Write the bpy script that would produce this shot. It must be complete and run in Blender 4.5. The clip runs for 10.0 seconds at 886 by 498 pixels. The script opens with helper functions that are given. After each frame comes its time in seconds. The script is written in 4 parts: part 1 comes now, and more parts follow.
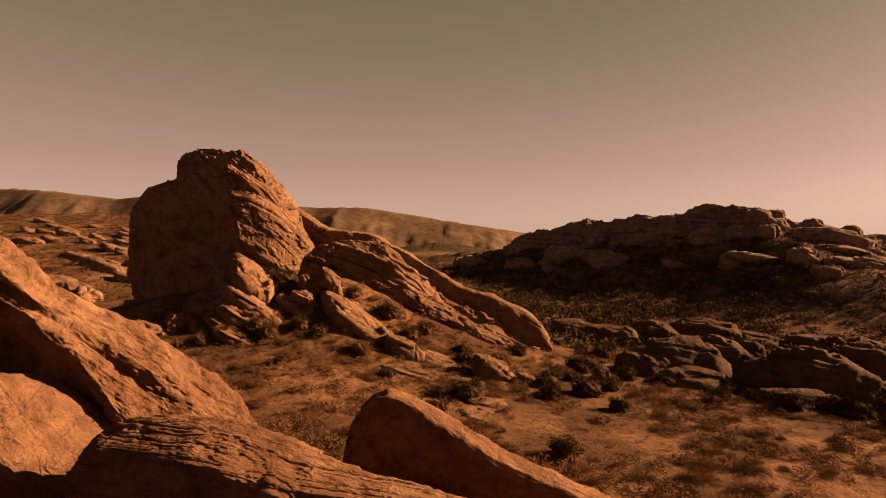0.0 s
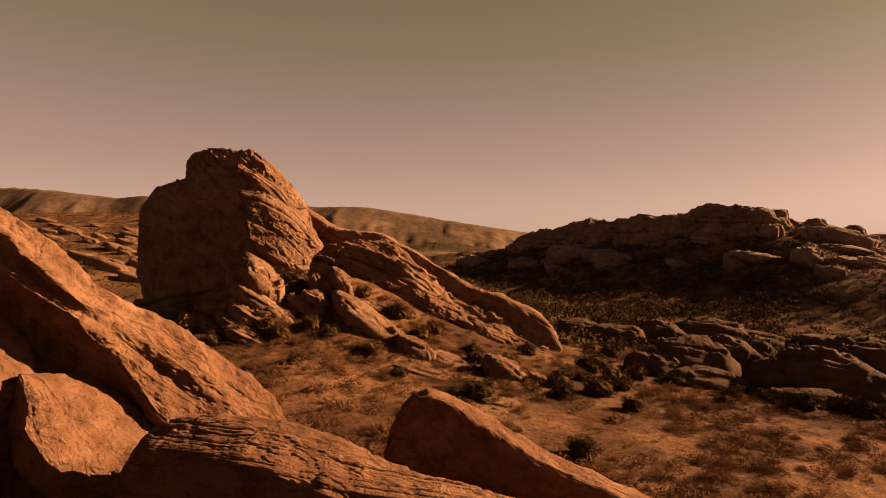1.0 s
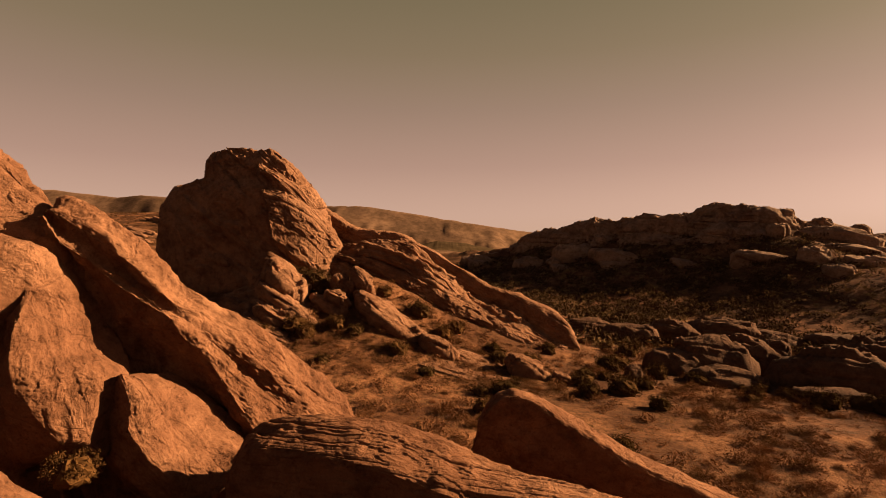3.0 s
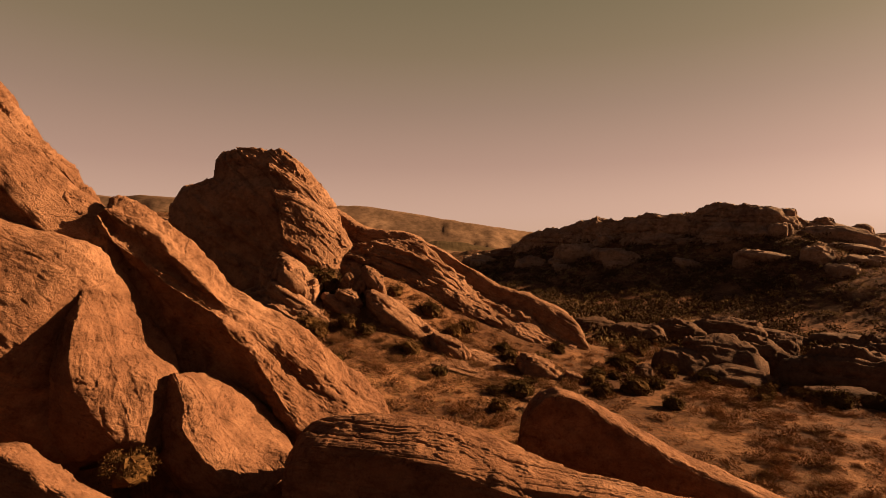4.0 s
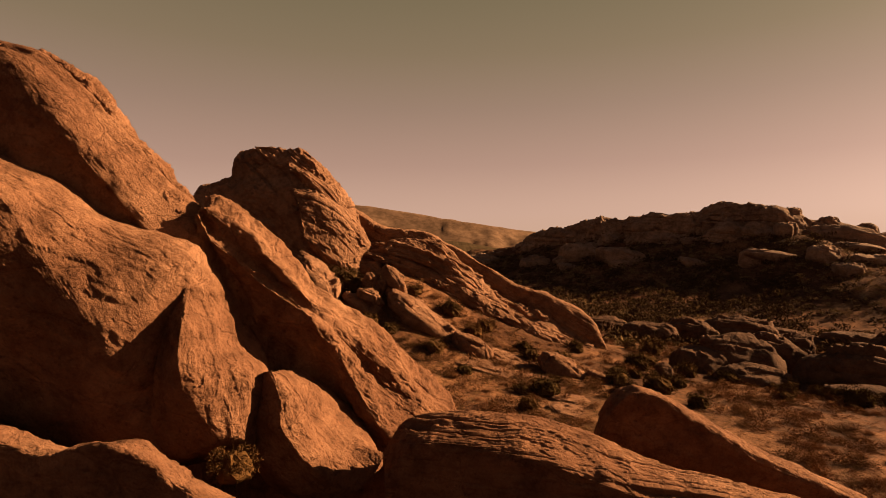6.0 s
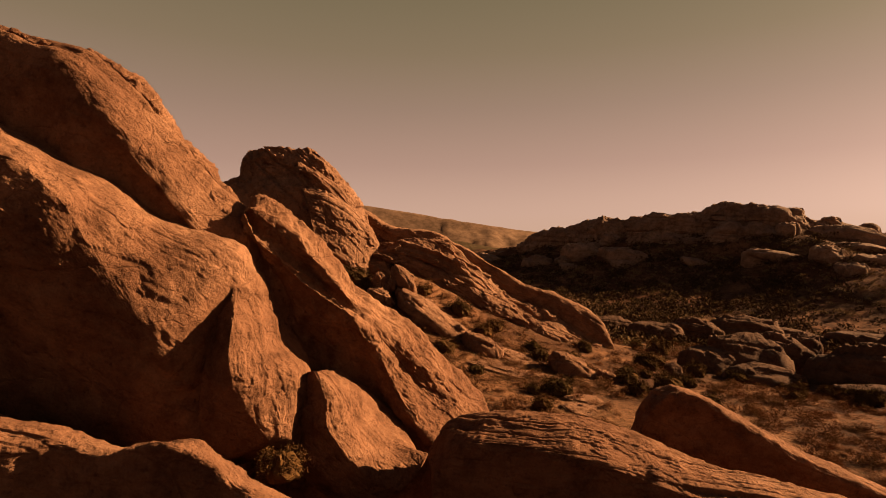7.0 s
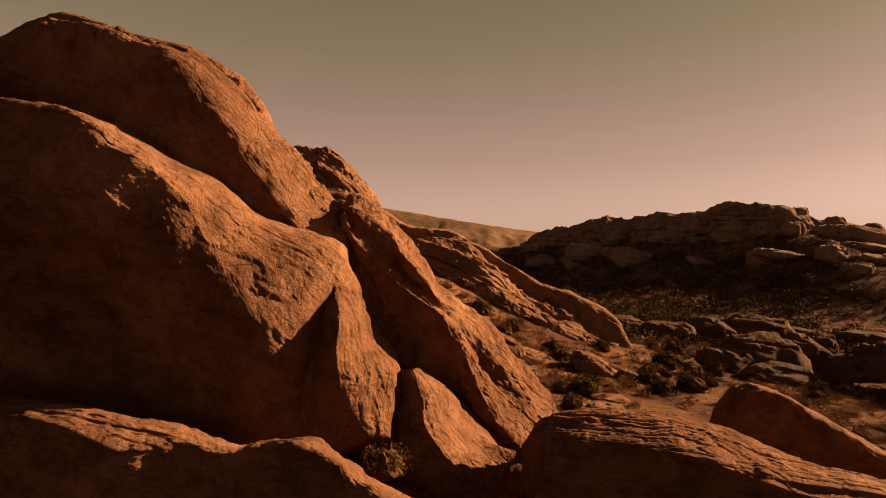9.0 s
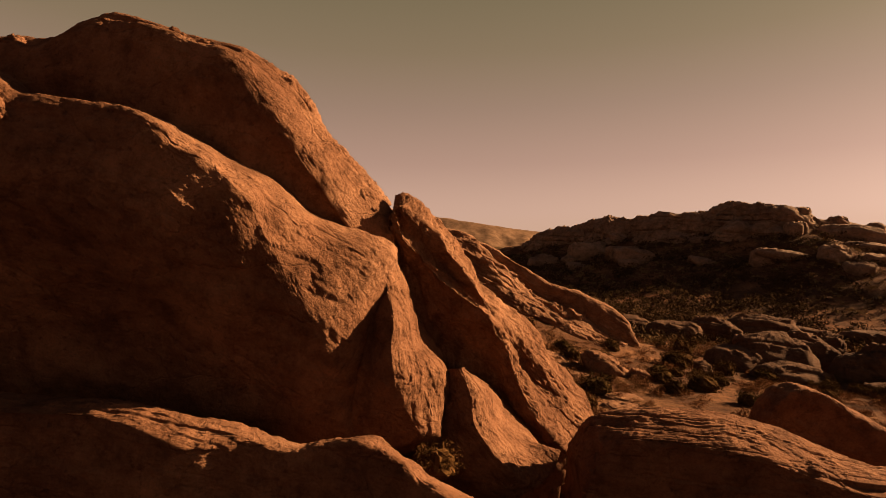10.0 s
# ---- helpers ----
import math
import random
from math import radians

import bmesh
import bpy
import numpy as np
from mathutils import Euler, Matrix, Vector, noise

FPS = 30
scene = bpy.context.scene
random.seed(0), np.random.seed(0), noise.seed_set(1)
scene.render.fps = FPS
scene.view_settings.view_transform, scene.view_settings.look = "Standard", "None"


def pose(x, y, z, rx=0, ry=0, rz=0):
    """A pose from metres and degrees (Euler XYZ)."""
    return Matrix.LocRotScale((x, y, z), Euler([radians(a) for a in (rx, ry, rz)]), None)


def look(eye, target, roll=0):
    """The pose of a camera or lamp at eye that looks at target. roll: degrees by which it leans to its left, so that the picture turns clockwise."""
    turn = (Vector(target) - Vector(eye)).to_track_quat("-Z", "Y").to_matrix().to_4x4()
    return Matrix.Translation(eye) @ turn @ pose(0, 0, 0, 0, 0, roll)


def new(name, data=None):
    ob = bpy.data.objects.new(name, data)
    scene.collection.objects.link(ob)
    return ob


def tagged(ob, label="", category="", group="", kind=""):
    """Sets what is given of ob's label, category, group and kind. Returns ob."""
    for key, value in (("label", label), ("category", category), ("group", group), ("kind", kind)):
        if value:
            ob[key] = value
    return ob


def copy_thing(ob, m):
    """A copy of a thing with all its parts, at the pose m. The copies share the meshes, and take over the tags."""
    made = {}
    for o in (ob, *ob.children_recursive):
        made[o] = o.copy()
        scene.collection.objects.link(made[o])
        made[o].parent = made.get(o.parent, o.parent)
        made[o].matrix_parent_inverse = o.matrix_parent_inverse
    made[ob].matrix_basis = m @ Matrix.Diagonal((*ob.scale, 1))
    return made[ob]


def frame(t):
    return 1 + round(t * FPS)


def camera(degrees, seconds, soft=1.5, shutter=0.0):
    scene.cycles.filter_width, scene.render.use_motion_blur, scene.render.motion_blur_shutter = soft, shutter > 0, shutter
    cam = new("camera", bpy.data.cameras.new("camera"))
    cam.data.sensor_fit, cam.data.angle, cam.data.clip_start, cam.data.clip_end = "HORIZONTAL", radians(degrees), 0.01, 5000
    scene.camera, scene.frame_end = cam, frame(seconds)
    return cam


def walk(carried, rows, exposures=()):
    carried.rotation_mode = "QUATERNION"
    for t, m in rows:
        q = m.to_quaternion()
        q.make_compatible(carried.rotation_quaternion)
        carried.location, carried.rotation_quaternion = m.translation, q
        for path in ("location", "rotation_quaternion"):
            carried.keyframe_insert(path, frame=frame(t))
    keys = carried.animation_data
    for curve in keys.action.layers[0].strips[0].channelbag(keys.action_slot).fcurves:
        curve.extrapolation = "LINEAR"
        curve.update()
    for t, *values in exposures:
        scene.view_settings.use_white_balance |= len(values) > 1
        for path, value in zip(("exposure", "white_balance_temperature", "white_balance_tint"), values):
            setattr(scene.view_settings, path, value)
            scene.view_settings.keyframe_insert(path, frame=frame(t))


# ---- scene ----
cam = camera(79.7, 10.0, soft=0.65)
METRES, EYE, TILT, LEAN, TURN = 12.0, 14.0, 0.0, 0.0, 0.0
ROWS = [
    (0.0, 0.0, 0.0, 0.0, 0.0, 0.0, -0.0),
    (0.5, -0.0479, 0.0019, 0.0002, 0.02, -0.04, -0.01),
    (1.0, -0.0949, -0.0, 0.0019, -0.02, -0.07, -0.03),
    (1.5, -0.1446, -0.0024, 0.004, -0.03, -0.09, -0.03),
    (2.0, -0.1952, -0.0039, 0.0048, -0.08, -0.1, -0.02),
    (2.5, -0.2459, -0.0043, 0.0045, -0.09, -0.12, -0.0),
    (4.0, -0.4047, -0.0119, 0.0046, -0.23, -0.19, 0.0),
    (4.5, -0.4574, -0.0152, 0.0044, -0.27, -0.21, -0.0),
    (5.0, -0.5063, -0.0182, 0.0036, -0.31, -0.24, -0.01),
    (5.5, -0.5542, -0.0203, 0.003, -0.34, -0.25, 0.02),
    (7.0, -0.6964, -0.0196, 0.0032, -0.48, -0.27, -0.01),
    (7.5, -0.7463, -0.0202, 0.0034, -0.54, -0.29, -0.02),
    (8.0, -0.7963, -0.0212, 0.0029, -0.62, -0.3, -0.04),
    (8.5, -0.8477, -0.0212, 0.0019, -0.64, -0.32, -0.04),
    (9.0, -0.8973, -0.0213, 0.0013, -0.69, -0.33, -0.05),
    (9.5, -0.9472, -0.0218, 0.0011, -0.76, -0.35, -0.07),
    (10.0, -0.9992, -0.0239, 0.0013, -0.77, -0.37, -0.05),
]
walk(cam, [(t, pose(0, 0, EYE, TILT, LEAN, TURN) @ pose(METRES * x, METRES * y, METRES * z, 90 + pitch, roll, yaw)) for t, x, y, z, yaw, pitch, roll in ROWS])

# ---- sky, sun, exposure ----
SUN_ELEV, SUN_AZ = radians(22.0), radians(13.0)   # azimuth from +x towards +y
SUN_DIR = Vector((math.cos(SUN_ELEV) * math.cos(SUN_AZ), math.cos(SUN_ELEV) * math.sin(SUN_AZ), math.sin(SUN_ELEV)))
scene.view_settings.exposure = 2.13

world = bpy.data.worlds.new("dusk_sky")
scene.world = world
world.use_nodes = True
wn, wl = world.node_tree.nodes, world.node_tree.links
wn.clear()
sky = wn.new("ShaderNodeTexSky")
sky.sky_type, sky.sun_disc = "NISHITA", False
sky.sun_elevation, sky.sun_rotation = SUN_ELEV, radians(90) - SUN_AZ
sky.dust_density, sky.ozone_density, sky.air_density = 4.0, 0.4, 1.0
grey = wn.new("ShaderNodeRGBToBW")
wl.new(sky.outputs[0], grey.inputs[0])
coord = wn.new("ShaderNodeTexCoord")
split = wn.new("ShaderNodeSeparateXYZ")
wl.new(coord.outputs["Generated"], split.inputs[0])
ramp = wn.new("ShaderNodeValToRGB")
stops = [(0.0, (0.765, 0.475, 0.330)), (0.06, (0.665, 0.418, 0.310)), (0.15, (0.485, 0.300, 0.226)), (0.25, (0.36, 0.235, 0.168)), (0.34, (0.275, 0.195, 0.118)),
         (0.44, (0.215, 0.165, 0.092)), (0.60, (0.100, 0.098, 0.115)), (1.0, (0.056, 0.062, 0.088))]
while len(ramp.color_ramp.elements) < len(stops):
    ramp.color_ramp.elements.new(0.5)
for el, (at, col) in zip(ramp.color_ramp.elements, stops):
    el.position, el.color = at, (*col, 1)
wl.new(split.outputs[2], ramp.inputs[0])
level = wn.new("ShaderNodeMath")   # the sky's own brightness, softened
level.operation = "MULTIPLY_ADD"
level.inputs[1].default_value, level.inputs[2].default_value = 0.06, 0.78
wl.new(grey.outputs[0], level.inputs[0])
tint = wn.new("ShaderNodeMix")
tint.data_type, tint.blend_type = "RGBA", "MULTIPLY"
tint.inputs[0].default_value = 1.0
wl.new(level.outputs[0], tint.inputs[6])
wl.new(ramp.outputs[0], tint.inputs[7])
back = wn.new("ShaderNodeBackground")
back.inputs[1].default_value = 0.229
wl.new(tint.outputs[2], back.inputs[0])
wl.new(back.outputs[0], wn.new("ShaderNodeOutputWorld").inputs[0])

sun = new("sun", bpy.data.lights.new("sun", "SUN"))
sun.data.energy, sun.data.angle, sun.data.color = 5.0, radians(0.6), (1.0, 0.69, 0.38)
sun.matrix_world = look(SUN_DIR * 100, (0, 0, 0))


# ---- noise on arrays of points ----
def lattice(p, seed):
    """Smooth value noise, -1 to 1, at points p of shape (..., 3)."""
    i = np.floor(p).astype(np.int64)
    f = p - i
    f = f * f * f * (f * (f * 6 - 15) + 10)

    def corner(dx, dy, dz):
        h = (i[..., 0] + dx) * 374761393 + (i[..., 1] + dy) * 668265263 + (i[..., 2] + dz) * 2147483647 + seed * 1274126177
        h = (h ^ (h >> 13)) * 1274126177 & 0x7FFFFFFF
        h = (h ^ (h >> 16)) * 668265263 & 0x7FFFFFFF
        return ((h ^ (h >> 11)) & 0xFFFFFF) / 8388607.5 - 1.0

    fx, fy, fz = f[..., 0], f[..., 1], f[..., 2]
    mixed = 0
    for dz in (0, 1):
        low = corner(0, 0, dz) * (1 - fx) + corner(1, 0, dz) * fx
        high = corner(0, 1, dz) * (1 - fx) + corner(1, 1, dz) * fx
        mixed = mixed + (low * (1 - fy) + high * fy) * (fz if dz else 1 - fz)
    return mixed


def cloud(p, size, octaves, seed, rough=0.5, ridged=False):
    total, weight, q = 0.0, 0.0, p / size
    for o in range(octaves):
        n = lattice(q + 17.3 * o, seed + o)
        if ridged:
            n = 1 - 2 * np.abs(n)
        total = total + n * rough ** o
        weight += rough ** o
        q = q * 2.03
    return total / weight


def step01(a, b, x):
    s = np.clip((x - a) / (b - a), 0, 1)
    return s * s * (3 - 2 * s)


def plane_points(x, y, z=0.0):
    x, y = np.broadcast_arrays(np.asarray(x, float), np.asarray(y, float))
    return np.stack([x, y, np.full_like(x, z)], -1)


# ---- meshes ----
def mesh_of(name, verts, quads, material, tris=None, smooth=True):
    me = bpy.data.meshes.new(name)
    verts = np.ascontiguousarray(verts, dtype=np.float32).reshape(-1, 3)
    quads = np.asarray(quads, dtype=np.int32).reshape(-1, 4)
    tris = np.zeros((0, 3), np.int32) if tris is None else np.asarray(tris, dtype=np.int32).reshape(-1, 3)
    me.vertices.add(len(verts))
    me.vertices.foreach_set("co", verts.ravel())
    loops = np.concatenate([quads.ravel(), tris.ravel()])
    me.loops.add(len(loops))
    me.loops.foreach_set("vertex_index", loops)
    count = len(quads) + len(tris)
    me.polygons.add(count)
    starts = np.concatenate([np.arange(len(quads)) * 4, len(quads) * 4 + np.arange(len(tris)) * 3]).astype(np.int32)
    me.polygons.foreach_set("loop_start", starts)
    me.polygons.foreach_set("use_smooth", np.full(count, smooth))
    me.update(calc_edges=True)
    me.validate()
    me.materials.append(material)
    return me


def grid_quads(nu, nv, wrap=False):
    a = np.arange(nu * nv).reshape(nu, nv)
    if wrap:
        a = np.concatenate([a, a[:, :1]], 1)
    return np.stack([a[:-1, :-1], a[1:, :-1], a[1:, 1:], a[:-1, 1:]], -1).reshape(-1, 4)


def spline(points, count, pull=1.0, closed=False, at=None):
    """Points (n, ...) resampled to count along the first axis; pull 0: straight pieces, 1: smooth."""
    p = np.asarray(points, float)
    n = len(p)
    s = np.linspace(0, n if closed else n - 1, count, endpoint=not closed) if at is None else at
    i = np.minimum(np.floor(s).astype(int), (n - 1) if closed else (n - 2))
    f = (s - i).reshape(-1, *[1] * (p.ndim - 1))
    pick = (lambda k: p[k % n]) if closed else (lambda k: p[np.clip(k, 0, n - 1)])
    a, b, c, d = pick(i - 1), pick(i), pick(i + 1), pick(i + 2)
    m0, m1 = (c - a) / 2, (d - b) / 2
    m0, m1 = m0 * pull + (c - b) * (1 - pull), m1 * pull + (c - b) * (1 - pull)
    f2, f3 = f * f, f * f * f
    return (2 * f3 - 3 * f2 + 1) * b + (f3 - 2 * f2 + f) * m0 + (3 * f2 - 2 * f3) * c + (f3 - f2) * m1


BED = np.array((0.30, 0.60, 0.72))     # normal of the tilted sandstone beds
FALL = np.array((0.74, 0.22, -0.63))   # the way the slabs fall


def weather(p, n, seed, lump=0.3, lump_size=2.0, bed=0.15, thick=0.5, pit=0.05, rib=0.0, plate=0.0, scoop=0.0, groove=0.6, rough=0.0, normal=BED, fall=FALL):
    """Pushes rock surface points p along n: lumps, ribs, broken plates, ledges of tilted beds, cracks and pits."""
    nb = np.asarray(normal, float)
    nb = nb / np.linalg.norm(nb)
    along = np.asarray(fall, float)
    along = along / np.linalg.norm(along)
    d = lump * cloud(p, lump_size, 3, seed, 0.42)
    long = p - 0.68 * (p @ along)[..., None] * along
    long = long + 0.12 * lump_size * cloud(p, lump_size * 0.8, 2, seed + 11)[..., None]
    strip = p - 0.90 * (p @ along)[..., None] * along + 0.05 * lump_size * cloud(p, lump_size * 0.9, 3, seed + 13)[..., None]
    if scoop:
        for k, c in enumerate((-0.1, 0.12)):
            hollow = cloud(p + 0.4 * (long - p), lump_size * (2.0 - 0.7 * k), 3, seed + 31 + k, 0.4)
            d = d + scoop * (1.0 - 0.4 * k) * (step01(c - 0.10, c + 0.10, hollow) - 0.5)
    if rib:
        d = d + rib * cloud(strip, lump_size * 0.5, 4, seed + 12, 0.5, True)
    if plate:
        for k, c in enumerate((-0.12, 0.06, 0.22)):
            flake = cloud(long, lump_size * (0.95 - 0.22 * k), 5, seed + 25 + k, 0.55)
            d = d + plate * (1.0, 0.7, 0.55)[k] * (step01(c - 0.025, c + 0.025, flake) - 0.5)
    if rough:
        d = d + rough * cloud(p, 0.5 * lump_size, 5, seed + 97, 0.62) + 0.2 * rough * cloud(p, 0.16 * lump_size, 3, seed + 98, 0.6, True)
    s = p @ nb + 0.22 * thick * cloud(p, thick * 9, 2, seed + 20) + 0.04 * thick * cloud(p, thick * 0.8, 2, seed + 22)
    patch = 0.2 + 0.8 * step01(-0.2, 0.3, cloud(p, thick * 5, 3, seed + 40))
    for k, (t, w) in enumerate(((thick, 1.0), (thick * 0.41, 0.42), (thick * 0.16, 0.14))):
        one = np.stack([s / t * 0.7, s * 0.0 + 0.5, s * 0.0 + k], -1)
        q = s / t + 0.8 * lattice(one, seed + 55 + k)
        i = np.floor(q)
        f = q - i
        zero = i * 0.0
        hard = lattice(np.stack([i * 1.7 + 0.37, zero + 0.3, zero + k], -1), seed + 60 + k)
        next_hard = lattice(np.stack([(i + 1) * 1.7 + 0.37, zero + 0.3, zero + k], -1), seed + 60 + k)
        e = step01(0.88, 1.0, f)
        joint = np.exp(-((f - 0.94) / 0.05) ** 2)
        d = d + bed * w * patch * ((hard * (1 - e) + next_hard * e) - groove * joint)
    crack = np.abs(cloud(strip, lump_size * 0.8, 3, seed + 80))
    d = d - pit * 1.8 * np.exp(-(crack / 0.03) ** 2) * step01(-0.1, 0.3, cloud(p, lump_size * 1.5, 2, seed + 85))
    d = d - pit * np.maximum(0, cloud(p, 0.22 * lump_size, 3, seed + 90, 0.6) - 0.25) * 2
    d = d + pit * 0.9 * cloud(p, 0.09 * lump_size, 3, seed + 95, 0.65)
    return p + n * d[..., None]


def grid_normals(g, wrap):
    if wrap:
        dv = np.roll(g, -1, 1) - np.roll(g, 1, 1)
    else:
        dv = np.gradient(g, axis=1)
    n = np.cross(np.gradient(g, axis=0), dv)
    n /= np.linalg.norm(n, axis=-1, keepdims=True) + 1e-9
    mid = g.reshape(-1, 3).mean(0)
    if np.sum(n * (g - mid)) < 0:
        n = -n
    return n


def lofted(name, lines, nu, nv, seed, material, pull=0.75, shares=None, **wear):
    """A solid rock drawn over feature lines that run along it, round from its back foot to its front foot.
    shares: how finely each gap between two lines is divided."""
    n = len(lines)
    shares = np.array(shares if shares else (0.25, 0.6, 2.2, 1.8, 0.9, 0.5, 0.3)[:n - 1] + (0.12,), float)
    shares = np.resize(shares, n) / np.resize(shares, n).sum()
    at = np.interp(np.arange(nv) / nv, np.concatenate([[0], np.cumsum(shares)]), np.arange(n + 1))
    g = np.array([spline(l, nu) for l in lines])                           # line, along, xyz
    g = spline(g, nv, pull, True, at).transpose(1, 0, 2)                   # along, across, xyz
    if "fall" not in wear:
        crest = np.asarray(lines[2 % n], float)
        fall = (crest[-1] - crest[0]) / np.linalg.norm(crest[-1] - crest[0])
        lean = np.array((0, 0.6, 1.0))
        wear = dict(wear, fall=fall, normal=lean - (lean @ fall) * fall)
    g = weather(g, grid_normals(g, True), seed, **wear)
    verts = g.reshape(-1, 3)
    caps = np.array([g[0].mean(0), g[-1].mean(0)])
    k = len(verts)
    tris = []
    for j in range(nv):
        a, b = j, (j + 1) % nv
        tris += [(k, a, b), (k + 1, (nu - 1) * nv + b, (nu - 1) * nv + a)]
    me = mesh_of(name, np.concatenate([verts, caps]), grid_quads(nu, nv, True), material, tris)
    bm = bmesh.new()
    bm.from_mesh(me)
    bmesh.ops.recalc_face_normals(bm, faces=bm.faces)
    bm.to_mesh(me)
    bm.free()
    return me


def slab(crest, lip, under, *deeper, back=1.2, drop=3.0, tuck=0.6):
    """The lines of a slab: behind its crest it falls off gently, in front its face drops below the lip."""
    crest, last = np.array(crest), np.array(deeper[-1] if deeper else under)
    return [crest + np.array((0.1, 3.2 * back, -drop - back)), crest + np.array((0.05, back, -0.16 * back)), crest, np.array(lip), np.array(under),
            *[np.array(d) for d in deeper], last + np.array((0, tuck, -drop))]


def ball_grid(nu, nv):
    th = np.linspace(0.0, math.pi, nu)[:, None]
    ph = np.linspace(0, 2 * math.pi, nv, endpoint=False)[None, :]
    return np.stack([np.sin(th) * np.cos(ph), np.sin(th) * np.sin(ph), np.cos(th) + 0 * ph], -1)


def whaleback(name, size, seed, material, res=48, square=0.62, skew=0.3, **wear):
    """A boulder or low slab: a squared ball, steep on one side, its foot below the origin."""
    d = ball_grid(res, res * 2)
    p = np.sign(d) * np.abs(d) ** square
    p = p / np.maximum(0.75, np.linalg.norm(p, axis=-1, keepdims=True)) * 1.0
    p = p * (1 + 0.22 * cloud(d, 0.9, 2, seed + 5))[..., None]
    p = p * (np.array(size) / 2)
    p[..., 0] += -skew * p[..., 2] * size[0] / (size[2] + 1e-6) * 0.5
    n = grid_normals(p + d * 1e-4, True)
    n = np.where(np.isfinite(n), n, d)
    n[0], n[-1] = (0, 0, 1), (0, 0, -1)
    p = weather(p + seed * 13.7, n, seed, **wear) - seed * 13.7
    p[0], p[-1] = p[0].mean(0), p[-1].mean(0)
    me = mesh_of(name, p, grid_quads(res, res * 2, True), material)
    bm = bmesh.new()
    bm.from_mesh(me)
    bmesh.ops.remove_doubles(bm, verts=bm.verts, dist=1e-4)
    bmesh.ops.recalc_face_normals(bm, faces=bm.faces)
    bm.to_mesh(me)
    bm.free()
    me.polygons.foreach_set("use_smooth", np.full(len(me.polygons), True))
    return me


# ---- materials ----
def node_material(name):
    m = bpy.data.materials.new(name)
    m.use_nodes = True
    nt = m.node_tree
    return m, nt.nodes, nt.links, nt.nodes["Principled BSDF"]


def noise_node(nodes, links, vec, size, detail=6.0, rough=0.6):
    n = nodes.new("ShaderNodeTexNoise")
    n.inputs["Scale"].default_value = 1.0 / size
    n.inputs["Detail"].default_value = detail
    n.inputs["Roughness"].default_value = rough
    links.new(vec, n.inputs["Vector"])
    return n.outputs[0]


def ramp_node(nodes, links, fac, stops):
    r = nodes.new("ShaderNodeValToRGB")
    while len(r.color_ramp.elements) < len(stops):
        r.color_ramp.elements.new(0.5)
    for el, (at, col) in zip(r.color_ramp.elements, stops):
        el.position, el.color = at, (*col, 1)
    links.new(fac, r.inputs[0])
    return r.outputs[0]


def mix_node(nodes, links, fac, a, b, blend="MIX"):
    m = nodes.new("ShaderNodeMix")
    m.data_type, m.blend_type = "RGBA", blend
    for value, slot in ((fac, 0), (a, 6), (b, 7)):
        if isinstance(value, (int, float)):
            m.inputs[slot].default_value = value
        elif isinstance(value, tuple):
            m.inputs[slot].default_value = (*value, 1)
        else:
            links.new(value, m.inputs[slot])
    return m.outputs[2]


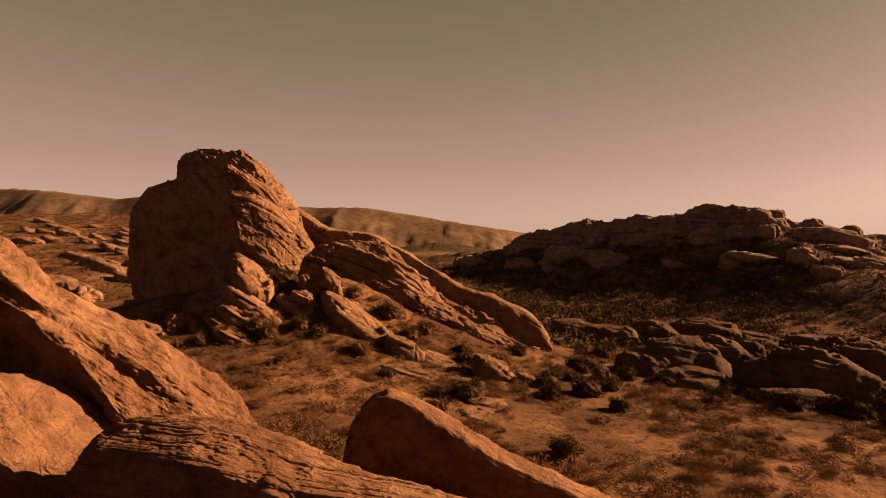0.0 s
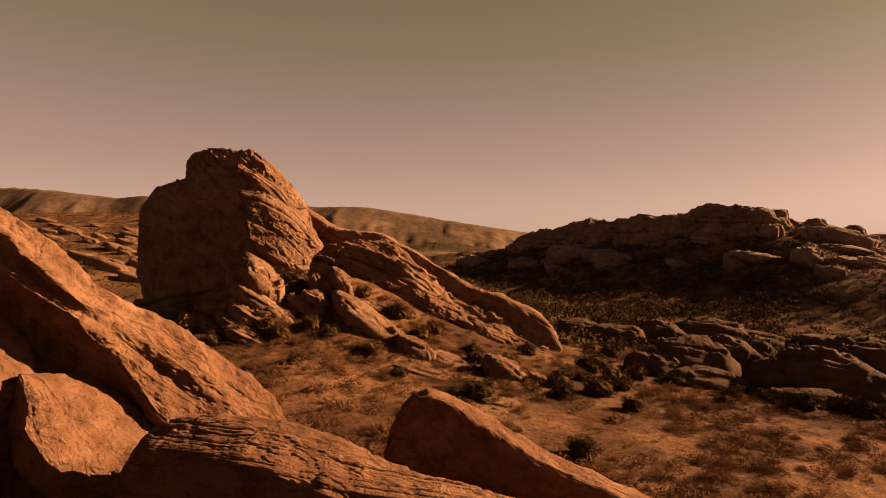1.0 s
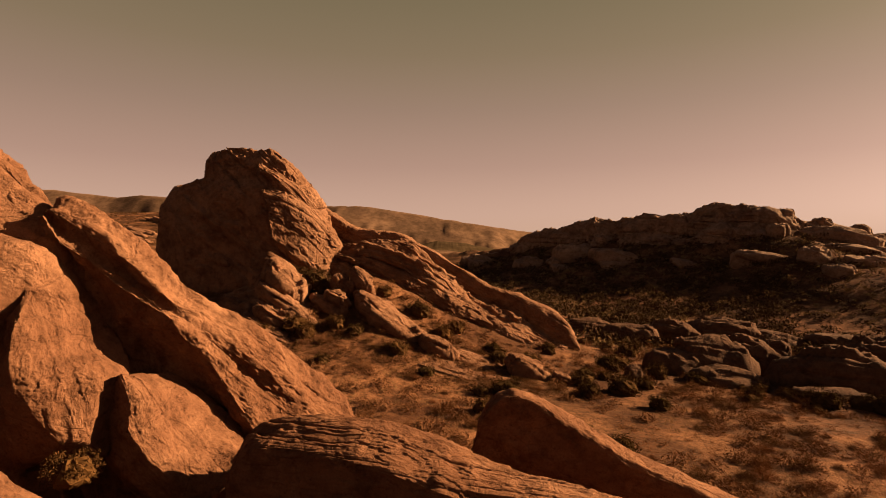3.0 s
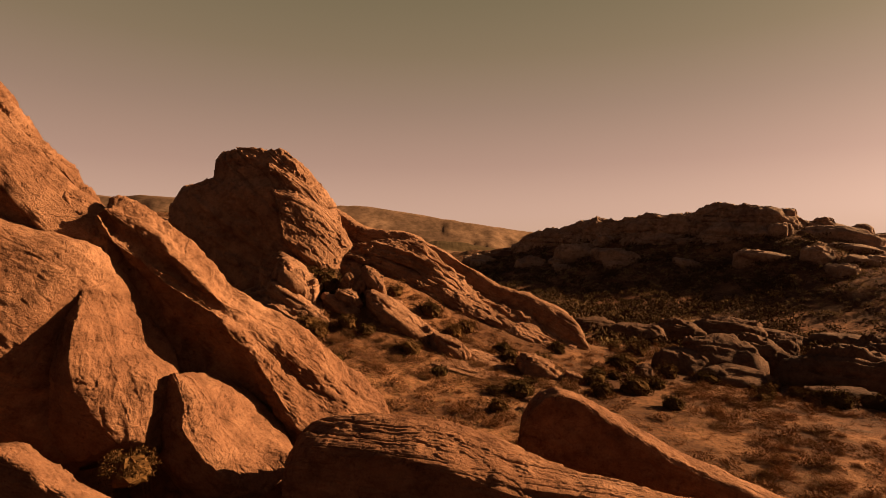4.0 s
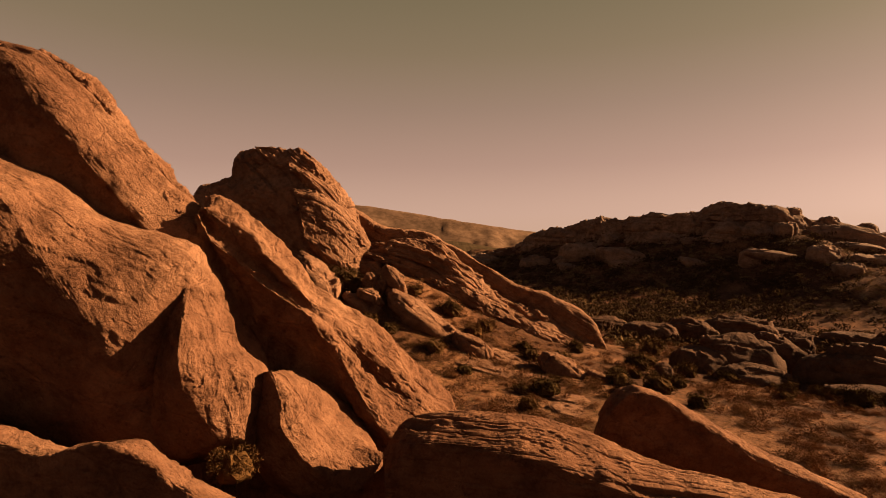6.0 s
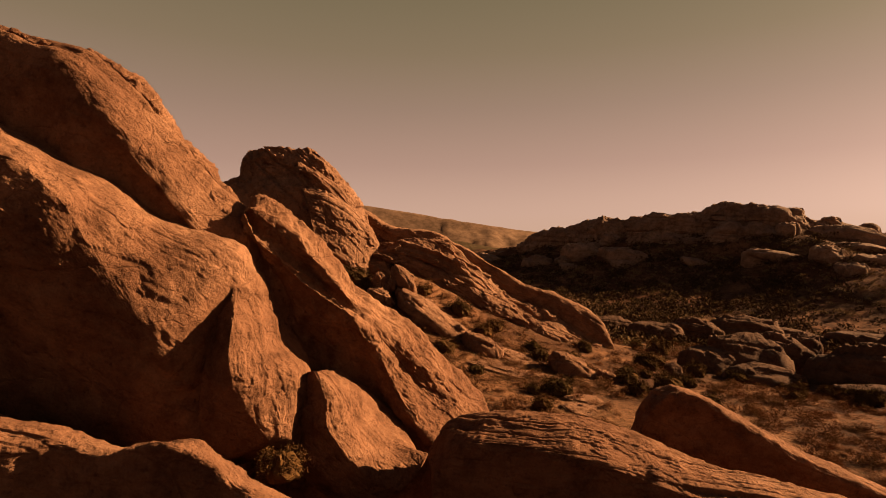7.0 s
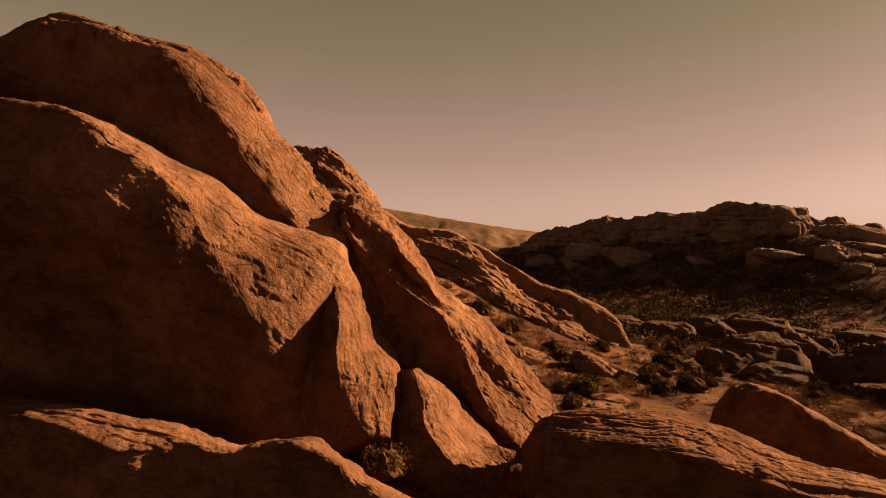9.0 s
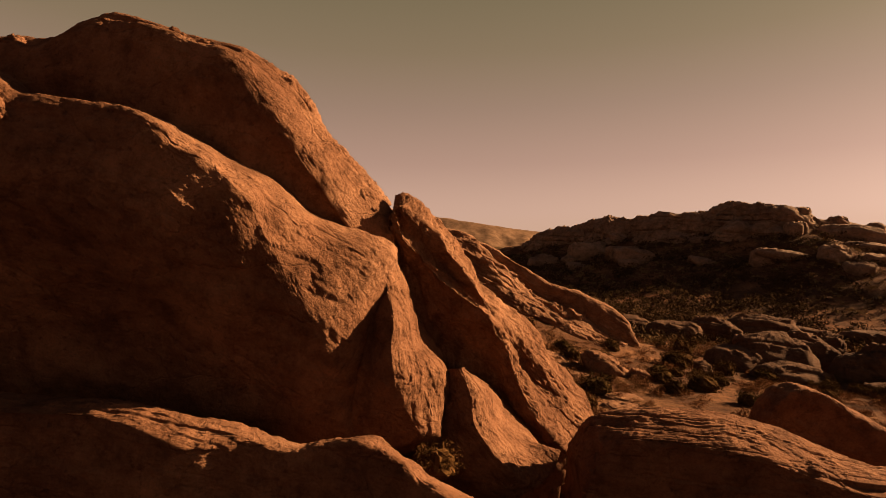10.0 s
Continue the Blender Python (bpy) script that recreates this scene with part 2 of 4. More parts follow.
def sandstone(name, light, mid, dark, grain=1.0, varnish=0.5):
    """Bedded sandstone with streaks, dark varnish, pale scars and a sandy grain."""
    m, nodes, links, bsdf = node_material(name)
    pos = nodes.new("ShaderNodeNewGeometry").outputs["Position"]
    broad = noise_node(nodes, links, pos, 2.6 * grain, 5)
    col = ramp_node(nodes, links, broad, [(0.30, dark), (0.5, mid), (0.72, light)])
    streak = noise_node(nodes, links, pos, 0.50 * grain, 9, 0.68)
    col = mix_node(nodes, links, 0.75, col, ramp_node(nodes, links, streak, [(0.30, (0.5, 0.46, 0.42)), (0.55, (1, 1, 1)), (0.78, (1.25, 1.2, 1.15))]), "MULTIPLY")
    stain = noise_node(nodes, links, pos, 0.7 * grain, 9, 0.7)
    col = mix_node(nodes, links, varnish, col, ramp_node(nodes, links, stain, [(0.36, (0.34, 0.30, 0.28)), (0.5, (1, 1, 1))]), "MULTIPLY")
    fine = noise_node(nodes, links, pos, 0.06 * grain, 6, 0.75)
    col = mix_node(nodes, links, 0.4, col, ramp_node(nodes, links, fine, [(0.32, (0.44, 0.42, 0.41)), (0.48, (1, 1, 1)), (0.68, (1.42, 1.38, 1.33))]), "MULTIPLY")
    bsdf.inputs["Roughness"].default_value = 0.97
    bsdf.inputs["Specular IOR Level"].default_value = 0.03
    # relief: sandy grain, knobs, pocks and thin cracks
    height = noise_node(nodes, links, pos, 0.22 * grain, 10, 0.70)
    pocks = ramp_node(nodes, links, noise_node(nodes, links, pos, 0.15 * grain, 3, 0.5), [(0.30, (0, 0, 0)), (0.40, (1, 1, 1))])
    warp = nodes.new("ShaderNodeVectorMath")
    warp.operation = "MULTIPLY_ADD"
    wobble = nodes.new("ShaderNodeTexNoise")
    wobble.inputs["Scale"].default_value, wobble.inputs["Detail"].default_value = 1.1 / grain, 4.0
    links.new(pos, wobble.inputs["Vector"])
    links.new(wobble.outputs["Color"], warp.inputs[0])
    warp.inputs[1].default_value = (0.9 * grain,) * 3
    links.new(pos, warp.inputs[2])
    lean = nodes.new("ShaderNodeMapping")
    lean.inputs["Rotation"].default_value, lean.inputs["Scale"].default_value = (0.0, -0.70, -0.30), (0.45, 1.0, 1.0)
    links.new(warp.outputs[0], lean.inputs[0])
    cells = nodes.new("ShaderNodeTexVoronoi")
    cells.feature = "DISTANCE_TO_EDGE"
    cells.inputs["Scale"].default_value = 0.62 / grain
    links.new(lean.outputs[0], cells.inputs["Vector"])
    cracks = ramp_node(nodes, links, cells.outputs["Distance"], [(0.0, (0, 0, 0)), (0.022, (1, 1, 1))])
    # colour goes darker along the cracks and inside the pocks
    pitted = mix_node(nodes, links, 0.3, col, ramp_node(nodes, links, cells.outputs["Distance"], [(0.0, (0.40, 0.36, 0.34)), (0.014, (1, 1, 1))]), "MULTIPLY")
    pitted = mix_node(nodes, links, 0.5, pitted, ramp_node(nodes, links, noise_node(nodes, links, pos, 0.15 * grain, 3, 0.5), [(0.29, (0.45, 0.42, 0.40)), (0.38, (1, 1, 1))]), "MULTIPLY")
    links.new(pitted, bsdf.inputs["Base Color"])
    normal = None
    for value, strength, depth in ((height, 1.0, 0.13), (pocks, 0.7, 0.030), (cracks, 0.55, 0.026)):
        bump = nodes.new("ShaderNodeBump")
        bump.inputs["Strength"].default_value, bump.inputs["Distance"].default_value = strength, depth * grain
        links.new(value, bump.inputs["Height"])
        if normal:
            links.new(normal, bump.inputs["Normal"])
        normal = bump.outputs[0]
    links.new(normal, bsdf.inputs["Normal"])
    return m


def leafy(name, a, b):
    m, nodes, links, bsdf = node_material(name)
    geo = nodes.new("ShaderNodeNewGeometry")
    info = nodes.new("ShaderNodeObjectInfo")
    col = ramp_node(nodes, links, geo.outputs["Random Per Island"], [(0.0, a), (1.0, b)])
    tone = ramp_node(nodes, links, info.outputs["Random"], [(0.0, (0.7, 0.75, 0.7)), (0.5, (1, 1, 1)), (1.0, (1.25, 1.12, 1.0))])
    links.new(mix_node(nodes, links, 1.0, col, tone, "MULTIPLY"), bsdf.inputs["Base Color"])
    bsdf.inputs["Roughness"].default_value = 1.0
    bsdf.inputs["Specular IOR Level"].default_value = 0.0
    return m


ROCK = sandstone("red_sandstone", (0.221, 0.105, 0.056), (0.146, 0.064, 0.033), (0.104, 0.044, 0.023))
ROCK_FAR = sandstone("weathered_sandstone", (0.208, 0.102, 0.057), (0.167, 0.079, 0.043), (0.118, 0.054, 0.029), grain=2.2)
ROCK_HILL = sandstone("grey_brown_sandstone", (0.232, 0.137, 0.089), (0.182, 0.106, 0.069), (0.132, 0.073, 0.049), grain=4.0)
# valley outcrop rock: base colour darkened to stand in for shade
ROCK_DARK = sandstone("shade_darkened_sandstone", (0.105, 0.053, 0.031), (0.080, 0.040, 0.023), (0.054, 0.026, 0.015), grain=1.6)
SAGE = leafy("grey_green_leaf", (0.025, 0.0125, 0.005), (0.053, 0.027, 0.0105))
HILL_LEAF = leafy("brown_hill_leaf", (0.026, 0.0145, 0.007), (0.070, 0.038, 0.018))
DRY = leafy("dry_brown_twig", (0.075, 0.032, 0.0135), (0.150, 0.066, 0.029))
STRAW = leafy("straw_grass", (0.151, 0.083, 0.038), (0.257, 0.151, 0.072))
WOOD = leafy("shrub_stem", (0.07, 0.045, 0.028), (0.12, 0.075, 0.045))


def soil():
    m, nodes, links, bsdf = node_material("sandy_soil")
    pos = nodes.new("ShaderNodeNewGeometry").outputs["Position"]
    patch = noise_node(nodes, links, pos, 7.0, 7, 0.6)
    col = ramp_node(nodes, links, patch, [(0.34, (0.048, 0.0202, 0.0100)), (0.48, (0.081, 0.0343, 0.0168)), (0.61, (0.160, 0.0690, 0.0320))])
    brush = noise_node(nodes, links, pos, 55.0, 9, 0.62)
    col = mix_node(nodes, links, ramp_node(nodes, links, brush, [(0.47, (0, 0, 0)), (0.58, (0.3, 0.3, 0.3))]), col, (0.060, 0.038, 0.020))
    litter = noise_node(nodes, links, pos, 0.55, 8, 0.7)
    col = mix_node(nodes, links, 0.8, col, ramp_node(nodes, links, litter, [(0.36, (0.36, 0.33, 0.31)), (0.52, (1, 1, 1)), (0.7, (1.2, 1.17, 1.13))]), "MULTIPLY")
    grit = noise_node(nodes, links, pos, 0.16, 5, 0.75)
    col = mix_node(nodes, links, 0.8, col, ramp_node(nodes, links, grit, [(0.36, (0.45, 0.42, 0.40)), (0.5, (1, 1, 1)), (0.68, (1.3, 1.27, 1.22))]), "MULTIPLY")
    links.new(col, bsdf.inputs["Base Color"])
    bsdf.inputs["Roughness"].default_value = 0.95
    bsdf.inputs["Specular IOR Level"].default_value = 0.02
    b = nodes.new("ShaderNodeBump")
    b.inputs["Strength"].default_value, b.inputs["Distance"].default_value = 0.9, 0.25
    links.new(litter, b.inputs["Height"])
    links.new(b.outputs[0], bsdf.inputs["Normal"])
    return m


def mountain_cover(name, light):
    m, nodes, links, bsdf = node_material(name)
    pos = nodes.new("ShaderNodeNewGeometry").outputs["Position"]
    col = ramp_node(nodes, links, noise_node(nodes, links, pos, 160.0, 9, 0.7), [(0.36, (0.080, 0.045, 0.028)), (0.5, (0.115, 0.064, 0.039)), (0.64, (0.152, 0.083, 0.050))])
    scrub = noise_node(nodes, links, pos, 22.0, 6, 0.7)
    col = mix_node(nodes, links, 0.7, col, ramp_node(nodes, links, scrub, [(0.42, (0.6, 0.6, 0.55)), (0.56, (1, 1, 1))]), "MULTIPLY")
    col = mix_node(nodes, links, 1.0, col, light, "MULTIPLY")
    links.new(col, bsdf.inputs["Base Color"])
    bsdf.inputs["Roughness"].default_value = 1.0
    bsdf.inputs["Specular IOR Level"].default_value = 0.0
    return m


SOIL, SLOPE, BRUSHY = soil(), mountain_cover("bare_mountain_slope", (1.0, 1.0, 1.0)), mountain_cover("brush_covered_slope", (0.45, 0.5, 0.45))


# ---- ground ----
def bump_at(x, y, cx, cy, h, rx, ry):
    return h * np.exp(-((x - cx) / rx) ** 2 - ((y - cy) / ry) ** 2)


HILL_X = (-60, -20, 20, 40, 60, 78, 92, 112, 135, 160, 200, 280, 400)
HILL_Z = (0, 6, 14, 19.5, 23.5, 25.5, 27.5, 26.5, 23.0, 17.5, 9, 2, 0)


def ground_z(x, y):
    x, y = np.asarray(x, float), np.asarray(y, float)
    p = plane_points(x, y)
    z = 1.6 - 0.07 * np.clip(x, -10, 60) - 0.02 * np.clip(y - 33, 0, 60)
    z = z + bump_at(x, y, -9, 11, 4.8, 12, 9)
    z = z + bump_at(x, y, -27, 62, 7.5, 20, 16) + bump_at(x, y, -3, 70, 4.5, 14, 9) + bump_at(x, y, -11.5, 62, 3.4, 9, 9)
    left = step01(0, -60, x + 0.3 * y)
    z = z + left * (0.13 * np.clip(y - 105, 0, 210) + 2.0 * step01(80, 110, y))
    z = z + step01(230, 420, y) * 9
    # the rocky hill: a crest that comes nearer towards +x
    crest = 237 - 0.92 * np.clip(x - 39, -60, 65)
    top = np.interp(x, HILL_X, HILL_Z)
    s = np.where(y < crest, (crest - y) / 112.0, (y - crest) / 130.0)
    rough = cloud(p, 26, 4, 301)
    z = z + top * np.clip(1 - s + 0.06 * rough, 0, 1) ** 1.75
    z = z + bump_at(x, y, 10, 720, 13, 75, 70) + bump_at(x, y, 120, 420, 9, 90, 60)
    mask = step01(95, 150, y)
    z = z + mask * 1.7 * cloud(p, 14, 6, 311, 0.55) + 0.35 * cloud(p, 7, 4, 321) + 0.08 * cloud(p, 1.3, 3, 331)
    far = np.maximum(np.abs(x), np.abs(y))
    return z + step01(500, 1500, far) * 12 * cloud(p, 240, 4, 341)


def axis(*runs):
    """Coordinates from runs of (start, stop, step)."""
    return np.unique(np.concatenate([np.arange(a, b, s) for a, b, s in runs] + [[runs[-1][1]]]))


gx = axis((-3200, -400, 140), (-400, -160, 8), (-160, -60, 2.5), (-60, -32, 1.0), (-32, 62, 0.75), (62, 190, 1.4), (190, 420, 10), (420, 3200, 140))
gy = axis((-3200, -200, 150), (-200, 0, 10), (0, 14, 1.5), (14, 22, 1.0), (22, 75, 0.75), (75, 100, 1.0), (100, 260, 1.4), (260, 420, 5), (420, 900, 20), (900, 3400, 120))
GX, GY = np.meshgrid(gx, gy, indexing="ij")
ground = new("ground", mesh_of("ground", np.stack([GX, GY, ground_z(GX, GY)], -1), grid_quads(len(gx), len(gy)), SOIL))
ground.data.materials.append(SLOPE)
cx, cy = GX[:-1, :-1], GY[:-1, :-1]
far = (np.abs(cx) + np.abs(cy - 100) > 640) | ((cy > 290 + 0.3 * np.abs(cx)) & (cx > -110))
dark = far & (np.abs(cx - 10) < 140) & (np.abs(cy - 720) < 130)
ground.data.materials.append(BRUSHY)
ground.data.polygons.foreach_set("material_index", (far.astype(np.int32) + dark).ravel())
tagged(ground, "sandy reddish desert ground with dry litter and worn paths", "ground", kind="structure")

# far mountain range
RANGE_X = (-4200, -3000, -2010, -1750, -1500, -1385, -1000, -627, -344, -87, 170, 350, 812, 1800, 4000)
RANGE_Z = (330, 300, 290, 268, 240, 252, 225, 205, 200, 158, 116, 92, 48, 40, 30)
mx, my = np.arange(-4200, 3000, 16.0), np.arange(1500, 3300, 16.0)
MX, MY = np.meshgrid(mx, my, indexing="ij")
MP = plane_points(MX, MY)
s = np.abs(MY - 2450 - 120 * cloud(MP, 700, 2, 401)) / 340
spurs = cloud(MP * np.array((1, 0.40, 1)) + 30 * cloud(MP, 160, 3, 405)[..., None], 140, 4, 411, 0.48, True)
gullies = cloud(MP * np.array((1, 0.6, 1)), 70, 4, 421, 0.6, True)
slope = np.clip(s * 3.2, 0.06, 1)
MZ = np.interp(MX, RANGE_X, RANGE_Z) * (1.05 * np.clip(1 - s, 0, 1) ** 0.85) - (26 * (0.72 - np.maximum(spurs, -0.25)) + 5 * (1 - gullies)) * slope - 4
mountains = new("backdrop", mesh_of("backdrop", np.stack([MX, MY, MZ], -1), grid_quads(len(mx), len(my)), SLOPE))
tagged(mountains, "hazy brown mountain range on the horizon", "mountains", kind="structure")


# ---- shapes of the rocks: lines along each, from its back foot over the crest to its front foot ----
UPPER_CREST = [(-25.47, 12.20, 18.57), (-22.16, 12.10, 18.67), (-21.05, 12.00, 18.59), (-20.19, 11.95, 18.99), (-19.39, 11.90, 19.20), (-18.38, 11.80, 18.81), (-17.40, 11.75, 18.48), (-16.35, 11.65, 18.20), (-15.49, 11.70, 17.56), (-14.71, 11.90, 16.66), (-13.95, 12.35, 15.57), (-12.92, 13.00, 14.32)]
UPPER_LIP = [(-25.14, 11.90, 18.34), (-21.91, 11.80, 18.36), (-20.83, 11.70, 18.33), (-20.05, 11.65, 18.69), (-19.21, 11.60, 18.82), (-18.10, 11.50, 18.62), (-17.36, 11.40, 18.34), (-16.50, 11.25, 18.04), (-15.88, 11.20, 17.31), (-15.25, 11.30, 16.49), (-14.59, 11.65, 15.43), (-13.78, 12.30, 14.11)]
UPPER_UNDER = [(-25.37, 11.80, 17.05), (-22.08, 11.70, 17.17), (-21.02, 11.65, 17.16), (-20.22, 11.60, 17.28), (-19.37, 11.55, 17.20), (-18.36, 11.45, 17.12), (-17.56, 11.35, 16.97), (-16.78, 11.30, 16.77), (-16.14, 11.25, 16.20), (-15.44, 11.70, 15.34), (-14.82, 12.00, 14.66), (-13.85, 12.50, 13.95)]
MIDDLE_CREST = [(-24.40, 10.90, 18.39), (-21.45, 10.70, 17.73), (-20.50, 10.65, 17.17), (-19.44, 10.60, 16.92), (-18.50, 10.55, 16.84), (-17.57, 10.50, 16.51), (-16.80, 10.55, 16.07), (-16.18, 10.70, 15.73), (-15.47, 11.00, 15.23), (-14.63, 11.50, 14.55), (-13.27, 11.90, 13.99), (-12.97, 12.50, 13.42), (-12.56, 13.25, 12.41)]
MIDDLE_LIP = [(-23.78, 10.35, 17.95), (-21.02, 10.20, 17.31), (-20.16, 10.15, 16.83), (-19.13, 10.15, 16.73), (-18.34, 10.10, 16.65), (-17.52, 10.00, 16.29), (-16.96, 9.95, 15.77), (-16.23, 10.00, 15.48), (-15.64, 10.15, 14.84), (-15.29, 10.45, 13.95), (-14.72, 10.85, 12.71), (-14.02, 11.35, 11.66), (-13.64, 12.40, 11.11)]
MIDDLE_UNDER = [(-23.80, 10.13, 15.62), (-21.07, 10.03, 15.17), (-20.21, 9.98, 14.94), (-19.17, 9.98, 14.84), (-18.38, 9.93, 14.67), (-17.58, 9.88, 14.39), (-17.06, 9.93, 14.18), (-16.51, 10.15, 13.95), (-16.03, 10.35, 13.39), (-15.64, 10.80, 12.72), (-15.11, 11.20, 11.88), (-14.26, 11.80, 10.74), (-13.75, 12.70, 10.21)]
MIDDLE_DEEP = [(-25.33, 11.70, 12.93), (-22.35, 11.70, 12.68), (-21.42, 11.70, 12.43), (-20.26, 11.75, 12.17), (-19.41, 11.80, 11.90), (-18.56, 11.85, 11.63), (-17.94, 11.90, 11.37), (-17.24, 11.90, 11.11), (-16.62, 11.95, 10.70), (-16.05, 12.00, 10.43), (-15.12, 11.90, 10.00), (-14.14, 12.20, 9.36), (-13.58, 13.00, 8.85)]
RIGHT_CREST = [(-12.99, 12.65, 14.93), (-12.74, 12.65, 15.00), (-12.21, 13.05, 14.63), (-11.50, 13.65, 13.79), (-10.71, 14.35, 12.69), (-9.42, 15.50, 11.40), (-8.38, 16.70, 10.35), (-7.38, 17.40, 9.20), (-6.53, 17.80, 7.88)]
RIGHT_LIP = [(-13.01, 12.40, 14.79), (-12.90, 12.60, 14.33), (-12.48, 13.00, 13.77), (-11.55, 13.40, 13.00), (-10.56, 13.80, 12.06), (-10.02, 14.40, 11.09), (-9.37, 15.00, 9.61), (-8.67, 15.30, 8.47), (-8.01, 15.60, 7.81)]
RIGHT_UNDER = [(-13.63, 13.10, 14.53), (-13.28, 13.45, 13.76), (-12.79, 13.90, 12.48), (-12.49, 14.20, 11.38), (-11.56, 14.60, 10.59), (-10.74, 15.00, 9.67), (-10.20, 15.20, 8.96), (-8.70, 15.50, 8.00), (-7.20, 15.95, 7.20)]
PINNACLE_BACK = [(-13.12, 14.00, 13.53), (-12.56, 14.20, 12.14), (-11.91, 14.00, 11.26), (-11.72, 13.80, 10.40), (-11.74, 13.50, 9.60), (-11.89, 13.20, 8.84)]
PINNACLE_EDGE = [(-13.13, 12.90, 13.29), (-12.64, 13.10, 12.50), (-12.42, 13.15, 11.64), (-11.77, 12.90, 11.05), (-11.77, 12.55, 10.45), (-11.86, 12.45, 9.42)]
PINNACLE_FACE = [(-13.14, 12.50, 13.07), (-12.78, 12.30, 12.39), (-12.59, 12.20, 11.74), (-12.30, 12.10, 11.10), (-12.24, 12.10, 10.42), (-12.01, 12.25, 9.58)]
PINNACLE_ARETE = [(-13.11, 12.16, 13.13), (-12.93, 11.55, 12.36), (-12.98, 11.50, 11.85), (-12.94, 11.47, 11.26), (-12.81, 11.65, 10.62), (-12.30, 12.07, 9.54)]
PINNACLE_SIDE = [(-13.27, 12.30, 13.06), (-13.71, 12.20, 12.40), (-13.87, 12.10, 11.63), (-13.94, 12.10, 10.71), (-13.91, 12.20, 9.89), (-13.32, 12.40, 9.08)]
PINNACLE_ROOT = [(-13.63, 12.90, 12.94), (-14.33, 12.90, 12.31), (-14.56, 12.80, 11.49), (-14.70, 12.80, 10.39), (-14.61, 12.90, 9.24), (-13.95, 13.00, 8.50)]
SPUR_BACK = [(-11.12, 14.80, 10.54), (-10.20, 15.30, 9.67), (-9.54, 15.30, 9.01), (-9.10, 15.00, 8.35), (-9.00, 14.70, 7.70)]
SPUR_EDGE = [(-11.31, 13.30, 10.87), (-10.75, 13.80, 10.25), (-10.27, 14.30, 9.37), (-9.50, 14.20, 8.67), (-8.64, 13.90, 8.46)]
SPUR_FACE = [(-11.34, 13.00, 10.91), (-10.90, 13.10, 10.29), (-10.56, 13.10, 9.44), (-9.87, 13.30, 8.64), (-8.96, 13.60, 8.11)]
SPUR_ARETE = [(-11.39, 12.83, 10.98), (-11.11, 12.72, 10.40), (-11.02, 12.60, 9.61), (-10.28, 12.80, 8.57), (-9.44, 13.40, 7.70)]
SPUR_SIDE = [(-11.58, 13.10, 10.89), (-11.84, 13.10, 10.29), (-11.73, 13.00, 9.34), (-11.23, 13.10, 8.23), (-10.20, 13.50, 7.24)]
SPUR_ROOT = [(-11.89, 13.70, 10.69), (-12.19, 13.70, 10.13), (-12.27, 13.70, 8.94), (-11.80, 13.80, 7.85), (-10.71, 14.10, 6.80)]
FRONT_CREST = [(-23.49, 10.45, 11.13), (-19.97, 10.36, 10.90), (-18.93, 10.31, 10.86), (-18.02, 10.27, 10.77), (-16.76, 10.18, 10.49), (-15.73, 10.08, 10.27), (-14.83, 9.99, 10.06), (-14.16, 9.94, 10.19), (-13.29, 9.90, 10.24), (-12.75, 9.94, 9.91), (-12.21, 9.99, 9.47), (-11.21, 10.08, 8.81)]
FRONT_LIP = [(-23.00, 9.99, 10.93), (-19.65, 9.94, 10.80), (-18.71, 9.90, 10.78), (-17.85, 9.80, 10.63), (-16.64, 9.71, 10.20), (-15.77, 10.01, 10.22), (-14.87, 9.92, 10.01), (-14.20, 9.87, 10.14), (-13.33, 9.83, 10.19), (-12.79, 9.87, 9.86), (-12.25, 9.92, 9.42), (-11.25, 10.01, 8.76)]
FRONT_UNDER = [(-23.14, 10.11, 9.36), (-19.74, 10.06, 9.25), (-18.80, 10.02, 9.16), (-17.93, 9.92, 9.09), (-16.70, 9.83, 9.02), (-15.89, 10.08, 8.80), (-15.37, 9.99, 8.48), (-14.69, 9.94, 8.50), (-13.79, 9.90, 8.40), (-13.24, 9.94, 8.27), (-12.80, 9.99, 8.12), (-11.79, 10.08, 7.84)]
LEFT_CREST = [(-23.63, 10.60, 18.28), (-21.85, 10.50, 17.85), (-20.88, 10.40, 17.37), (-20.49, 10.40, 17.10), (-20.35, 10.40, 16.76)]
LEFT_LIP = [(-22.99, 10.00, 17.61), (-21.31, 9.90, 17.27), (-20.46, 9.90, 16.84), (-20.19, 9.95, 16.59), (-20.08, 10.00, 16.39)]
LEFT_UNDER = [(-23.10, 10.10, 16.56), (-21.40, 10.00, 16.22), (-20.55, 10.00, 16.12), (-20.29, 10.05, 16.13), (-20.20, 10.10, 16.16)]
LEDGE_CREST = [(-8.58, 12.70, 8.90), (-8.05, 12.60, 9.63), (-6.73, 12.40, 10.05), (-5.12, 12.20, 9.90), (-3.56, 12.05, 9.48), (-2.02, 11.95, 8.89), (0.48, 11.75, 8.29), (3.56, 11.60, 7.50)]
LEDGE_LIP = [(-8.43, 11.85, 8.79), (-7.76, 11.60, 9.59), (-6.58, 11.38, 9.66), (-5.09, 11.12, 9.42), (-3.67, 10.98, 8.96), (-2.27, 10.90, 8.54), (0.03, 10.75, 8.07), (2.88, 10.65, 7.43)]
LEDGE_UNDER = [(-8.55, 12.15, 7.62), (-7.85, 11.95, 7.84), (-6.63, 11.75, 7.94), (-5.11, 11.50, 7.88), (-3.64, 11.35, 7.65), (-2.18, 11.25, 7.34), (0.21, 11.15, 6.91), (3.17, 11.05, 6.37)]
